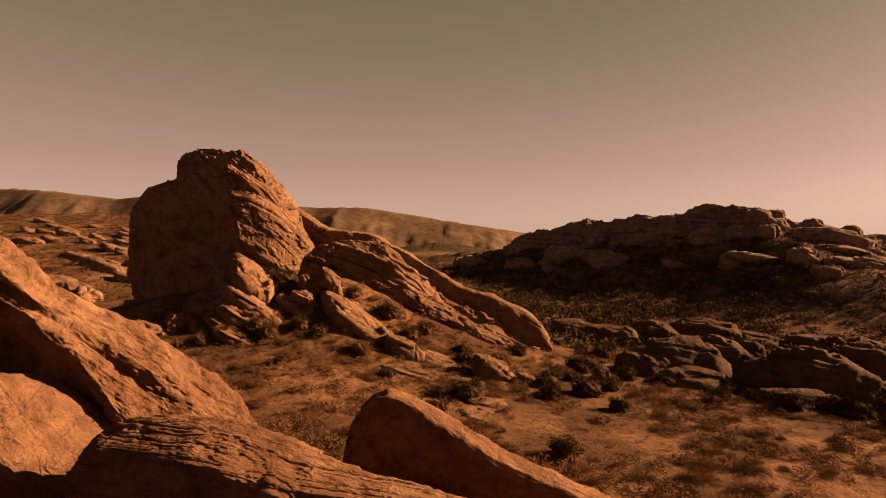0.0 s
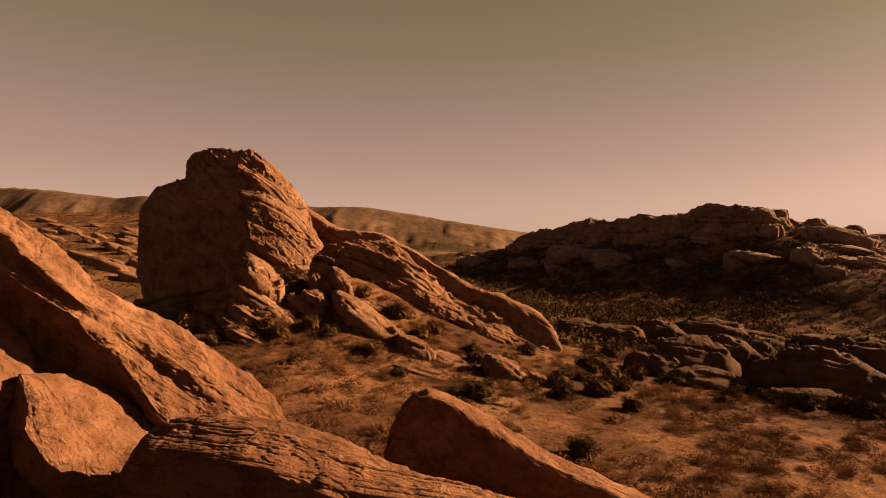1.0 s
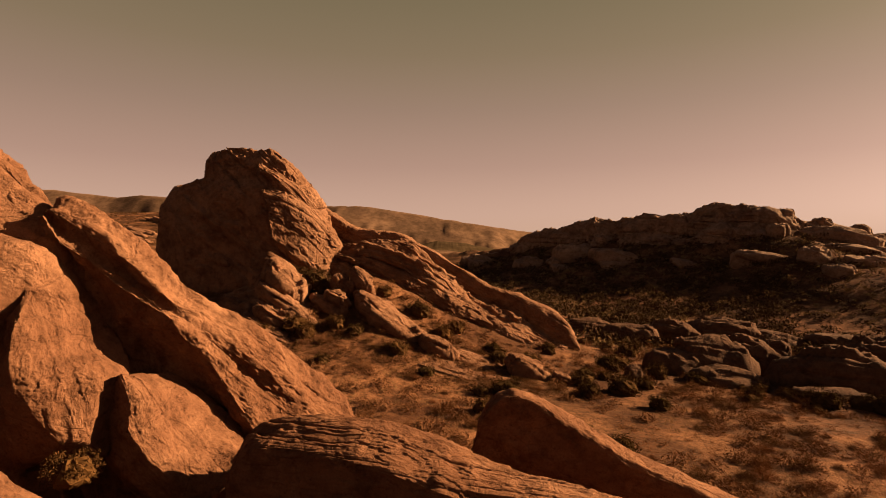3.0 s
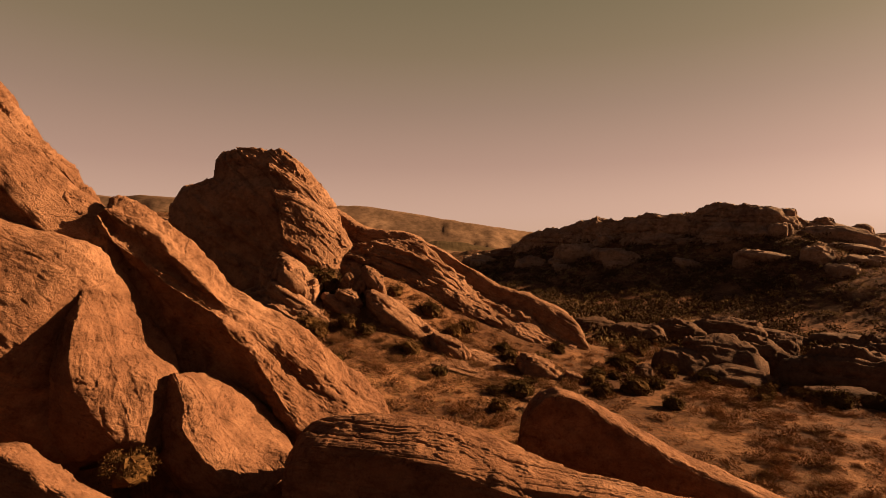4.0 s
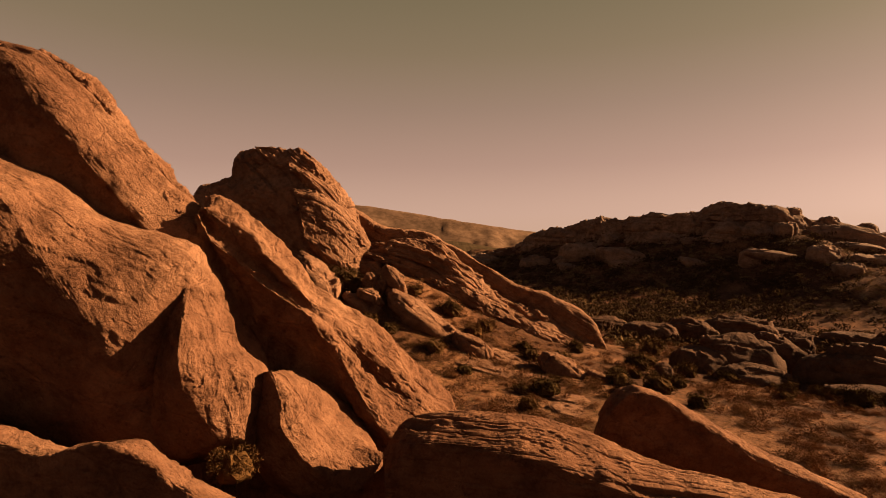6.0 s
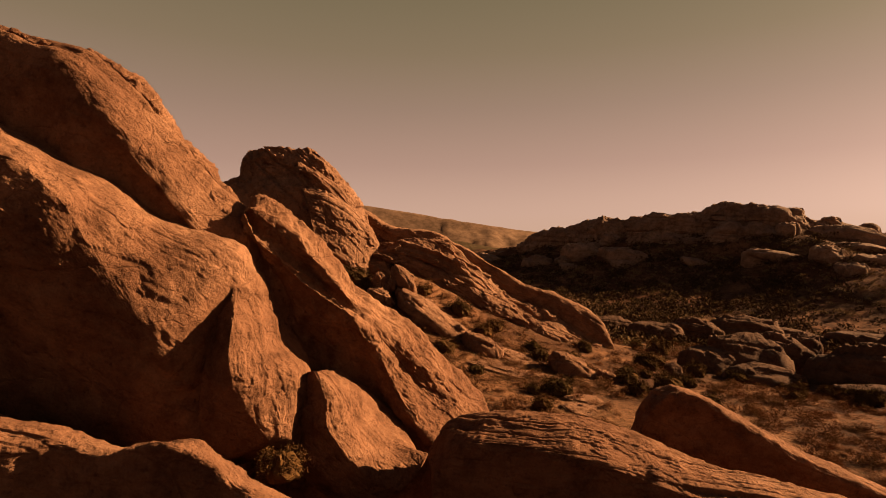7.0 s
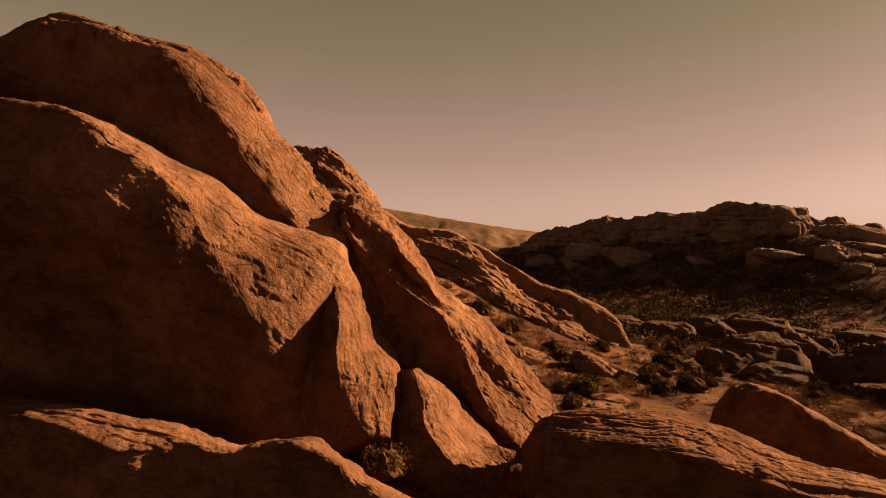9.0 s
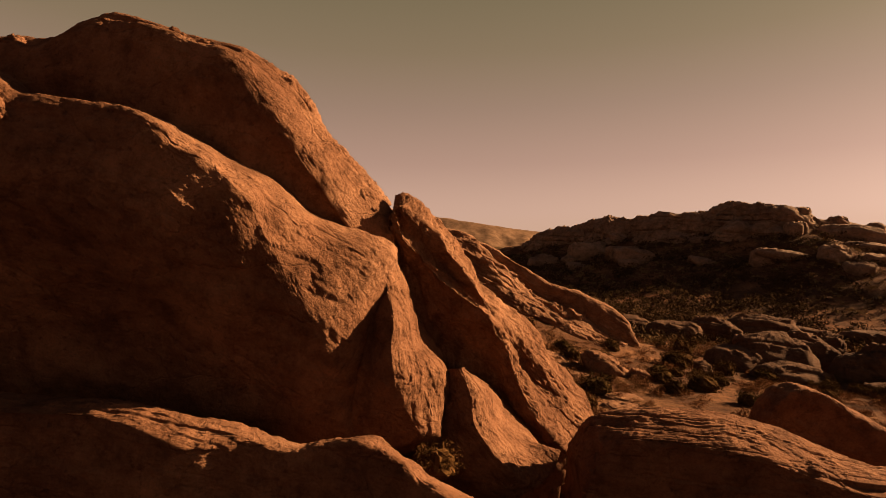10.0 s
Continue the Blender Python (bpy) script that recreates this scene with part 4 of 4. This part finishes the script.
FAR_FORMS = [whaleback("outcrop", (10, 5, 4), 50 + k, ROCK_FAR, 20, 0.55, 0.45, **dict(WEAR, plate=0.2, lump=0.5)) for k in range(5)]


def outcrop(k, x, y, lift, length, depth, height, turn, label, tilt=12.0, name="rock_outcrop", forms=None, group=""):
    ob = rock(name, (forms or FORMS)[k % 5], label, group)
    ob.matrix_world = pose(x, y, float(ground_z(x, y)) + lift, 0, tilt, turn) @ Matrix.Diagonal((length / 10, depth / 5, height / 4, 1))
    return ob


BUTTE_FOOT = [
    (2, -19.4, 49.6, -0.2, 5, 3, 1.8, 0, 20), (4, -27.8, 49.6, 0.0, 5, 3.4, 2.2, 8, 16), (1, -14.5, 56.8, 1.0, 1.6, 2, 2.8, -50, 30), (4, -13.6, 56.6, 0.8, 1.3, 1.6, 2.4, -40, 35),
    (2, -11.9, 56.2, 0.5, 3.0, 2, 1.8, -30, 36), (3, -9.4, 56.2, 0.3, 1.7, 1.4, 1.6, 10, 20), (4, -15.2, 55.0, 0.1, 4.2, 2.6, 2.0, -15, 16)]
SLOPE_BOULDERS = [
    (0, -8.6, 54.8, -0.1, 10.0, 4, 2.8, -10, 31), (1, -3.9, 53.2, 0.1, 4.4, 2.6, 2.6, -5, 18), (2, -3.0, 50.6, -0.5, 9, 5, 1.3, -10, 14), (3, 5.0, 52.6, 0.2, 4.8, 3, 2.6, -12, 22), (4, 3.0, 50.4, -0.5, 9, 4, 1.2, -8, 12),
    (1, 8.3, 51.8, 0.0, 2.2, 2, 1.6, 0, 14), (2, 4.2, 41.0, -0.5, 6.5, 4, 1.0, -6, 10), (0, 0.5, 54.5, -0.4, 8, 4, 1.4, -10, 16)]
VALLEY_BOULDERS = [
    (3, 6.0, 44.0, -0.5, 8, 4, 0.9, -6, 8)]
# blocks of the apron: form, x, y, z, length, depth, height, turn, tilt
LAYERS = [
    (0, -19.7, 55.0, 10.3, 6.0, 4.0, 3.6, -8, 34), (1, -19.6, 53.6, 8.5, 6.6, 3.2, 2.0, -6, 30), (2, -20.1, 52.0, 7.2, 5.2, 3.2, 2.4, 0, 26), (3, -24.7, 53.5, 7.7, 2.8, 2.4, 2.4, 12, 22), (4, -25.4, 51.6, 6.1, 3.2, 2.6, 3.2, 10, 20), (0, -22.7, 51.0, 5.8, 4.0, 2.4, 1.8, -4, 26),
    (1, -28.3, 54.5, 7.2, 2.2, 1.8, 1.0, 10, 16), (2, -14.5, 55.0, 8.8, 3.2, 2.2, 1.7, -10, 14), (3, -12.1, 57.0, 10.4, 3.6, 2.0, 1.8, -28, 38), (4, -27.8, 59.0, 12.6, 2.4, 1.4, 1.2, 5, 20), (2, -20.9, 51.2, 6.4, 5.5, 2.5, 1.6, -5, 24), (3, -17.7, 53.0, 7.3, 4.0, 2.4, 1.6, -8, 28)]
for k, x, y, z, length, depth, height, turn, tilt in LAYERS:
    ob = rock("rock_outcrop", FORMS[k], "sunlit layered sandstone block leaning on the butte", "blocks on the butte apron")
    ob.matrix_world = pose(x, y, z, 0, tilt, turn) @ Matrix.Diagonal((length / 10, depth / 5, height / 4, 1))
for r in BUTTE_FOOT + SLOPE_BOULDERS + VALLEY_BOULDERS:
    outcrop(*r[:8], tilt=r[8] if len(r) > 8 else 14, label="bedded sandstone boulder at the foot of the butte", group="boulders round the butte")
NEAR_OUTCROPS = [
    (0, 40.5, 58.0, 0.3, 13.5, 7, 7.4, -6), (1, 49.0, 62.5, 1.2, 12, 8, 8.5, -12), (2, 56.5, 60.0, 0.4, 11, 8, 7, -10), (3, 29.0, 64.0, 0.6, 10, 7, 6.2, -4), (4, 24.4, 63.0, 0.0, 7, 6, 5.0, 5),
    (0, 34.0, 66.0, 0.9, 9, 6, 6, -12), (1, 38.8, 68.0, 1.6, 4.5, 4, 5.5, 0), (2, 28.6, 58.6, -0.6, 9, 5, 4, -5), (3, 36.0, 53.0, -0.6, 10, 4, 3.0, 0), (4, 27.5, 86.0, 0.6, 9, 6, 4.5, -6)]
FURTHER_OUTCROPS = [
    (0, 35.5, 90.0, 0.6, 10, 6, 5.5, -10), (1, 45.0, 92.0, 1.0, 13, 7, 6.5, -8), (2, 55.0, 95.0, 0.4, 14, 6, 4, -8), (3, 24.0, 98.0, 0.2, 9, 6, 4, 0), (4, 68.0, 92.0, 0.4, 14, 7, 4, -10),
    (0, 62.0, 76.0, 0.2, 9, 6, 4, -10), (2, 28.5, 41.0, -0.6, 9, 2.2, 1.0, -8), (3, 17.0, 57.0, 0.0, 2.0, 2, 2.4, 10), (1, 45.5, 56.5, -0.2, 6, 4, 4.2, -10), (4, 53.0, 54.5, -0.4, 9, 4, 3.0, -6)]
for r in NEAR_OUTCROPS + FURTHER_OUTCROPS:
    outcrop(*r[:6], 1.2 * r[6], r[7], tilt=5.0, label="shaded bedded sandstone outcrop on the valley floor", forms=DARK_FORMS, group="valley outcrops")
rng = random.Random(9)
outcrop(0, -79, 112, 0.2, 17, 8, 7.5, -24, "large sunlit bedded outcrop beyond the butte", tilt=10)
outcrop(3, -92, 118, 0.0, 12, 7, 6.0, -20, "sunlit bedded outcrop beside a larger one beyond the butte", tilt=12)
for k in range(52):
    y = rng.uniform(135, 300)
    x = -y * rng.uniform(0.50, 0.95)
    length = rng.uniform(8, 20)
    outcrop(k, x, y, -0.4, length, length * 0.4, rng.uniform(2.5, 6.0) * (1.2 if y < 160 else 0.8), rng.uniform(-22, -6), "sunlit tilted sandstone outcrop on a far slope", tilt=rng.uniform(8, 16), forms=FAR_FORMS, group="far slope outcrops")
HILL_FORMS = [whaleback("outcrop", (10, 5, 4), 80 + k, ROCK_HILL, 32, 0.45, 0.1, lump=0.3, lump_size=2.2, bed=0.45, thick=0.9, pit=0.08, rib=0.08, plate=0.35, normal=(0.1, 0.1, 1.0), fall=(1, 0, 0)) for k in range(5)]
rng = random.Random(5)
rock("rock_crag", lofted("rock_crag", [np.array(CRAG_CREST) + np.array((0, 16, -14)), np.array(CRAG_CREST) + np.array((0, 5, -1)), CRAG_CREST, CRAG_LIP, CRAG_STEP, CRAG_SHELF, CRAG_UNDER, np.array(CRAG_UNDER) + np.array((0, 2, -6))],
     420, 170, 18, ROCK_HILL, pull=0.3, shares=(0.3, 0.5, 1.0, 1.6, 1.0, 1.6, 0.3, 0.1), lump=2.0, lump_size=9.0, bed=0.55, thick=3.6, groove=1.6, pit=0.20, rib=0.20, plate=0.8, scoop=1.0, normal=(0.12, 0.05, 1.0), fall=(0.1, 0.2, -1.0)),
     "craggy dark sandstone cliff band along the hill crest")
for k, (x, rise) in enumerate([(31, 1.5), (44, 2.2), (57, 3.5), (72, 3.0), (79, 3.0), (90, 6.8), (97, 5.6), (108, 4.8), (121, 3.6), (133, 3.4)]):
    y = 237 - 0.92 * min(max(x - 39, -60), 65) - 4
    outcrop(k, x, y, rise - 1.5, rng.uniform(5, 9), rng.uniform(5, 7), rng.uniform(3, 5), rng.uniform(-30, 5), "dark sandstone block on the hill crest", tilt=6, forms=HILL_FORMS, group="hill crest rocks")
for k in range(26):
    x = rng.uniform(12, 140)
    y = 237 - 0.92 * min(max(x - 39, -60), 65) - rng.uniform(10, 42)
    outcrop(k, x, y, rng.uniform(-0.8, 0.4), rng.uniform(6, 22), rng.uniform(5, 9), rng.uniform(2.5, 8.0), rng.uniform(-30, 10), "dark sandstone ledge on the hill side", tilt=rng.uniform(2, 14), forms=HILL_FORMS, group="hill side rocks")

# loose blocks along the top of the great slab
KNOBS = [whaleback("boulder", (1.0, 0.8, 0.6), 120 + k, ROCK, 22, 0.6, 0.1, lump=0.10, lump_size=0.4, bed=0.03, thick=0.2, pit=0.03, rib=0.02, plate=0.06) for k in range(3)]
for k, (x, y, z, size, high) in enumerate([(-21.75, 12.15, 18.62, 0.7, 0.6), (-22.5, 12.2, 18.67, 0.8, 0.7), (-17.95, 12.05, 18.74, 0.72, 0.45), (-17.2, 12.05, 18.56, 0.6, 0.35), (-19.55, 11.9, 19.08, 0.34, 0.3), (-19.2, 11.9, 19.02, 0.25, 0.2), (-16.6, 12.05, 18.46, 0.5, 0.4)]):
    ob = rock("boulder", KNOBS[k % 3], "small loose sandstone block on the slab crest", "blocks on the crest")
    ob.matrix_world = pose(x, y, z, 0, 10, 40 * k) @ Matrix.Diagonal((size, size, size * high / 0.6 * 0.9, 1))


# ---- plants ----
def leaf_cloud(centres, per, spread, size, rnd, up=0.0, flat=0.8):
    """Small leaf quads scattered in clumps round the centres."""
    c = np.repeat(np.asarray(centres, float), per, axis=0)
    n = len(c)
    v = rnd.normal(size=(n, 3))
    v /= np.linalg.norm(v, axis=1, keepdims=True)
    c = c + v * (rnd.random((n, 1)) ** 0.4) * spread * np.array((1, 1, flat))
    a = rnd.normal(size=(n, 3)) + np.array((0, 0, up))
    a /= np.linalg.norm(a, axis=1, keepdims=True)
    b = np.cross(a, rnd.normal(size=(n, 3)))
    b /= np.linalg.norm(b, axis=1, keepdims=True)
    L = size * rnd.uniform(0.6, 1.4, (n, 1))
    w = L * 0.42
    verts = np.stack([c - a * L, c + b * w, c + a * L - b * w * 0.6], 1)
    return verts.reshape(-1, 3), np.arange(n * 3).reshape(-1, 3)


def stems(count, height, reach, rnd, thick=0.02):
    """Bent, tapering stems that fan out from the ground."""
    verts, quads = [], []
    for k in range(count):
        a = rnd.uniform(0, 2 * math.pi)
        out = np.array((math.cos(a), math.sin(a), 0)) * reach * rnd.uniform(0.3, 1.0)
        side = np.array((-math.sin(a), math.cos(a), 0))
        path = [np.zeros(3), out * 0.35 + np.array((0, 0, height * 0.45)), out + np.array((0, 0, height * rnd.uniform(0.75, 1.0)))]
        base = len(verts)
        for j, p in enumerate(path):
            r = thick * (1 - 0.4 * j)
            for d in (side, np.array((0.5, 0.5, 0.3)), -side, np.array((-0.5, -0.5, -0.3))):
                verts.append(p + d * r)
        for j in range(2):
            for i in range(4):
                quads.append((base + j * 4 + i, base + j * 4 + (i + 1) % 4, base + j * 4 + 4 + (i + 1) % 4, base + j * 4 + 4 + i))
    return np.array(verts), np.array(quads)


def tangle(radius, height, seed, res=10):
    """The dense inner twigs of a bush: a rough, lumpy dome."""
    d = ball_grid(res, res * 2)
    lumps = 0.80 + 0.26 * cloud(d + seed, 0.42, 3, seed, 0.6) + 0.16 * cloud(d + seed, 0.14, 2, seed + 3, 0.7)
    v = d * lumps[..., None] * np.array((radius, radius, height * 0.62))
    v[..., 2] = np.maximum(v[..., 2] + height * 0.30, -0.05)
    return v.reshape(-1, 3), grid_quads(res, res * 2, True)


def twigs(count, radius, height, width, rnd):
    """Thin twigs that spray out from the root to a rounded dome."""
    d = rnd.normal(size=(count, 3))
    d[:, 2] = np.abs(d[:, 2]) * 0.9 + 0.05
    d /= np.linalg.norm(d, axis=1, keepdims=True)
    root = rnd.normal(size=(count, 3)) * np.array((radius * 0.22, radius * 0.22, 0)) + np.array((0, 0, 0.02))
    tip = d * np.array((radius, radius, height)) * rnd.uniform(0.7, 1.08, (count, 1)) + root * 0.4
    side = np.cross(tip - root, rnd.normal(size=(count, 3)))
    side = side / np.linalg.norm(side, axis=1, keepdims=True) * width
    mid = root + (tip - root) * 0.62
    return np.stack([root, mid - side, tip, mid + side], 1).reshape(-1, 3), np.arange(count * 4).reshape(-1, 4), tip


def joined(*pieces):
    """Pieces of (vertices, faces) as vertices, triangles and quads."""
    vs, ts, qs, at = [], [], [], 0
    for v, f in pieces:
        vs.append(v)
        (qs if f.shape[1] == 4 else ts).append(f + at)
        at += len(v)
    return np.concatenate(vs), np.concatenate(ts), np.concatenate(qs)


def shrub(name, seed, radius, height, clumps, per, leaf, material, label, twiggy):
    rnd = np.random.default_rng(seed)
    pieces = []
    if twiggy:
        v, q, tips = twigs(160, radius, height, 0.008, rnd)
        pieces.append((v, q))
        tips = tips[rnd.integers(0, len(tips), clumps)]
        pieces.append(leaf_cloud(tips * np.array((0.92, 0.92, 0.9)), per, radius * 0.16, leaf, rnd, 0.5))
        pieces.append(leaf_cloud(tips[:70] * 0.6, per, radius * 0.2, leaf * 1.3, rnd, 0.3))
    else:
        a = rnd.uniform(0, 2 * math.pi, clumps)
        r = radius * 0.8 * np.sqrt(rnd.random(clumps))
        z = height * (0.2 + 0.68 * rnd.random(clumps)) * np.sqrt(np.clip(1.08 - (r / radius) ** 2, 0.08, 1))
        pieces.append(leaf_cloud(np.stack([r * np.cos(a), r * np.sin(a), z], 1), per, radius * 0.26, leaf, rnd))
        pieces.append(twigs(60, radius * 0.95, height, 0.012, rnd)[:2])
        pieces.append(tangle(radius * 0.82, height * 0.84, seed))
    v, t, q = joined(*pieces)
    thing = tagged(new(name), label, "shrub", group=name + "s in the valley")
    crown = new("crown", mesh_of("crown", v, q, material, t, smooth=False))
    crown.parent = thing
    v, q = stems(7, height * 0.7, radius * 0.6, rnd)
    stem = new("stem", mesh_of("stem", v, q, WOOD, smooth=False))
    stem.parent = thing
    return thing


GREEN = [shrub("green_shrub", 900 + k, 1.0, 1.25, 44, 38, 0.062, SAGE, "dense dark grey-green desert shrub on sandy ground", False) for k in range(4)]
BROWN = [shrub("dry_shrub", 950 + k, 0.8, 0.66, 120, 5, 0.034, DRY, "dry reddish-brown brittle shrub on sandy ground", True) for k in range(4)]
used = {"green_shrub": [False] * 4, "dry_shrub": [False] * 4}


def plant(kinds, k, x, y, size, rnd, sink=0.05, z=None):
    m = pose(x, y, (float(ground_z(x, y)) if z is None else z) - sink * size, 0, 0, rnd.uniform(0, 360))
    src = kinds[k % 4]
    name = src.name.split(".")[0]
    tall = rnd.uniform(0.85, 1.15)
    if used[name][k % 4]:
        ob = copy_thing(src, m)
    else:
        used[name][k % 4], ob = True, src
        ob.matrix_basis = m
    ob.scale = (size, size * rnd.uniform(0.85, 1.15), size * tall)
    return ob


rng = random.Random(21)
BIG_GREEN = [(-7.7, 50, 1.3), (1.8, 45, 1.7), (13.6, 50, 1.9), (7.6, 33, 1.3), (10, 51, 1.5), (32, 49, 1.9), (37, 48, 1.8), (-15.5, 57, 1.7), (-17.5, 51, 1.7),
             (-20.5, 49.5, 1.3), (-6.0, 58, 1.6), (-3.5, 56.5, 1.4), (17, 62, 1.8), (20, 58, 1.5), (50, 55, 1.9), (21, 70, 1.9), (40, 84, 2.2), (-0.5, 40, 1.0), (58, 52, 1.8), (9.5, 47, 1.2), (-5, 47, 1.0), (15, 45, 1.2)]
SLOPE_GREEN = [(-16.5, 50, 1.3), (-14, 52, 1.2), (-22, 48.2, 1.1), (-12, 51.5, 1.0), (-10, 58.5, 1.3), (-2, 59, 1.2), (2, 58, 1.1), (6, 56.5, 1.2), (-25, 47.5, 1.0), (-14, 46, 0.9), (36, 49.5, 1.7), (43, 51, 1.6), (24, 57, 1.5), (15, 60, 1.6), (11, 54, 1.2)]
for k, (x, y, r) in enumerate(BIG_GREEN + SLOPE_GREEN):
    plant(GREEN, k, x, y, r, rng)
for k in range(50):
    x, y = rng.uniform(-20, 62), rng.uniform(44, 105)
    plant(GREEN, k, x, y, rng.uniform(0.5, 1.3), rng)
for k in range(36):
    x = rng.uniform(22, 62)
    plant(GREEN, k, x, rng.uniform(47, 57), rng.uniform(0.5, 1.2), rng)
spots = []
while len(spots) < 260:
    y = 25 + 33 * rng.random() ** 1.1
    x = rng.uniform(-0.55 * y, 0.95 * y)
    if float(cloud(plane_points(x, y), 7.0, 2, 760)) > -0.25:
        spots.append((x, y))
for k, (x, y) in enumerate(spots):
    plant(BROWN, k, x, y, 0.5 + 0.9 * rng.random() ** 1.6, rng)


def scattered(name, points, variants, material, label, category, rnd):
    """Many small plants in one mesh."""
    vs, ts, qs, at = [], [], [], 0
    for i, (x, y, z, s) in enumerate(points):
        v, t, *q = variants[i % len(variants)]
        a = rnd.uniform(0, 6.28)
        c, d = math.cos(a) * s, math.sin(a) * s
        vs.append(np.stack([x + v[:, 0] * c - v[:, 1] * d, y + v[:, 0] * d + v[:, 1] * c, z + v[:, 2] * s], 1))
        ts.append(t + at)
        qs += [k + at for k in q]
        at += len(v)
    quads = np.concatenate(qs) if qs else []
    return tagged(new(name, mesh_of(name, np.concatenate(vs), quads, material, np.concatenate(ts), smooth=False)), label, category, kind="stuff")


def spread(n, xs, ys, sizes, rnd, grow=1.0, keep=0.0, seed=700, patch=9.0):
    y = ys[0] + (ys[1] - ys[0]) * rnd.random(n) ** grow
    x = rnd.uniform(xs[0], xs[1], n)
    ok = cloud(plane_points(x, y), patch, 3, seed) > keep
    x, y = x[ok], y[ok]
    return list(zip(x, y, ground_z(x, y), rnd.uniform(sizes[0], sizes[1], len(x))))


gen = np.random.default_rng(77)
tufts = []
for k in range(6):
    n = 14
    base = gen.normal(size=(n, 3)) * np.array((0.16, 0.16, 0))
    lean = gen.normal(size=(n, 3)) * np.array((0.20, 0.20, 0)) + np.array((0, 0, 0.45))
    side = np.cross(lean, gen.normal(size=(n, 3)))
    side = side / np.linalg.norm(side, axis=1, keepdims=True) * 0.012
    tufts.append((np.stack([base - side, base + side, base + lean], 1).reshape(-1, 3), np.arange(n * 3).reshape(-1, 3)))
scattered("dry_grass", spread(5200, (-30, 60), (22, 75), (0.28, 0.75), gen, 1.2, 0.0), tufts, STRAW, "straw-coloured dry grass tufts on sandy ground", "grass", gen)
low = [(lambda v, q, tips: joined((v, q), leaf_cloud(tips * 0.85, 2, 0.1, 0.042, gen, 0.3)))(*twigs(14, 0.45, 0.26, 0.010, gen)) for k in range(6)]
apron = [(x, y, z, s) for x, y, z, s in spread(2600, (-30, 8), (45, 61), (0.6, 1.5), gen, 1.0, -0.4, 765, 5)]
scattered("slope_scrub", apron, low, DRY, "reddish dry scrub on the slope below the butte", "scrub", gen)
scattered("low_scrub", spread(4200, (-30, 70), (22, 100), (0.5, 1.1), gen, 1.15, -0.12, 760, 7), low, DRY, "low brown scrub covering the valley floor", "scrub", gen)
scattered("dense_scrub", spread(1500, (8, 62), (22, 50), (0.6, 1.3), gen, 1.0, -0.3, 768, 6), low, DRY, "dense low brown scrub below the ledges", "scrub", gen)
mounds = []
for k in range(6):
    v, q, tips = twigs(20, 0.6, 0.50, 0.010, gen)
    shell = gen.normal(size=(36, 3))
    shell[:, 2] = np.abs(shell[:, 2])
    shell *= np.array((0.46, 0.46, 0.40)) / np.linalg.norm(shell, axis=1, keepdims=True)
    mounds.append(joined((v, q), leaf_cloud(shell, 3, 0.14, 0.066, gen, 0.2), leaf_cloud(shell[:18] * 0.55, 2, 0.14, 0.08, gen)))
scattered("dry_brush", spread(3600, (-28, 75), (25, 105), (0.5, 1.7), gen, 1.25, -0.25, 760, 7), mounds, DRY, "rounded dry brown bushes dotting the sand", "brush", gen)
bushes = [leaf_cloud(gen.normal(size=(8, 3)) * np.array((0.50, 0.50, 0.2)) + np.array((0, 0, 0.45)), 4, 0.36, 0.23, gen) for k in range(6)]
hill = [p for p in spread(12000, (-10, 190), (80, 238), (0.5, 2.1), gen, 1.0, -0.5, 740, 12) if (p[1] < 165 or gen.random() < 0.6) and (p[0] < 0.62 * p[1] or gen.random() < 0.4)]
scattered("hill_brush", hill, bushes, HILL_LEAF, "dark brush covering the rocky hill", "brush", gen)
# straw colour stands in for sunlit soil between the hill bushes
scattered("dry_hill_scrub", spread(8000, (-10, 190), (72, 235), (0.4, 1.3), gen, 1.0, -0.3, 745, 11), bushes, STRAW, "dry hill scrub, its pale straw colour standing in for sunlit soil", "scrub", gen)
scattered("far_brush", spread(6500, (-260, -15), (70, 340), (0.5, 1.3), gen, 1.3, -0.35, 750, 20), bushes, SAGE, "dark scattered brush on the far slope", "brush", gen)

# brush out of view, added to cut ground light bounced onto the rocks
scattered("near_brush", spread(600, (-40, 40), (-24, 9), (1.6, 3.2), gen, 1.0, -0.6, 755, 9), mounds, HILL_LEAF, "unseen dark brush added to cut light bounced off the ground", "brush", gen)

# bushes growing between the blocks of the butte
for k, (x, y, z, r) in enumerate([(-18.7, 57.0, 10.3, 1.5), (-17.2, 57.2, 9.8, 1.8), (-16.2, 56.8, 9.2, 1.4)]):
    plant(GREEN, k + 2, x, y, r, rng, z=z)

# shrub in the cleft of the near rocks
cleft = plant(GREEN, 1, -11.95, 12.0, 0.66, rng, z=8.75)
tagged(cleft, "small green shrub growing in a rock cleft", "shrub")
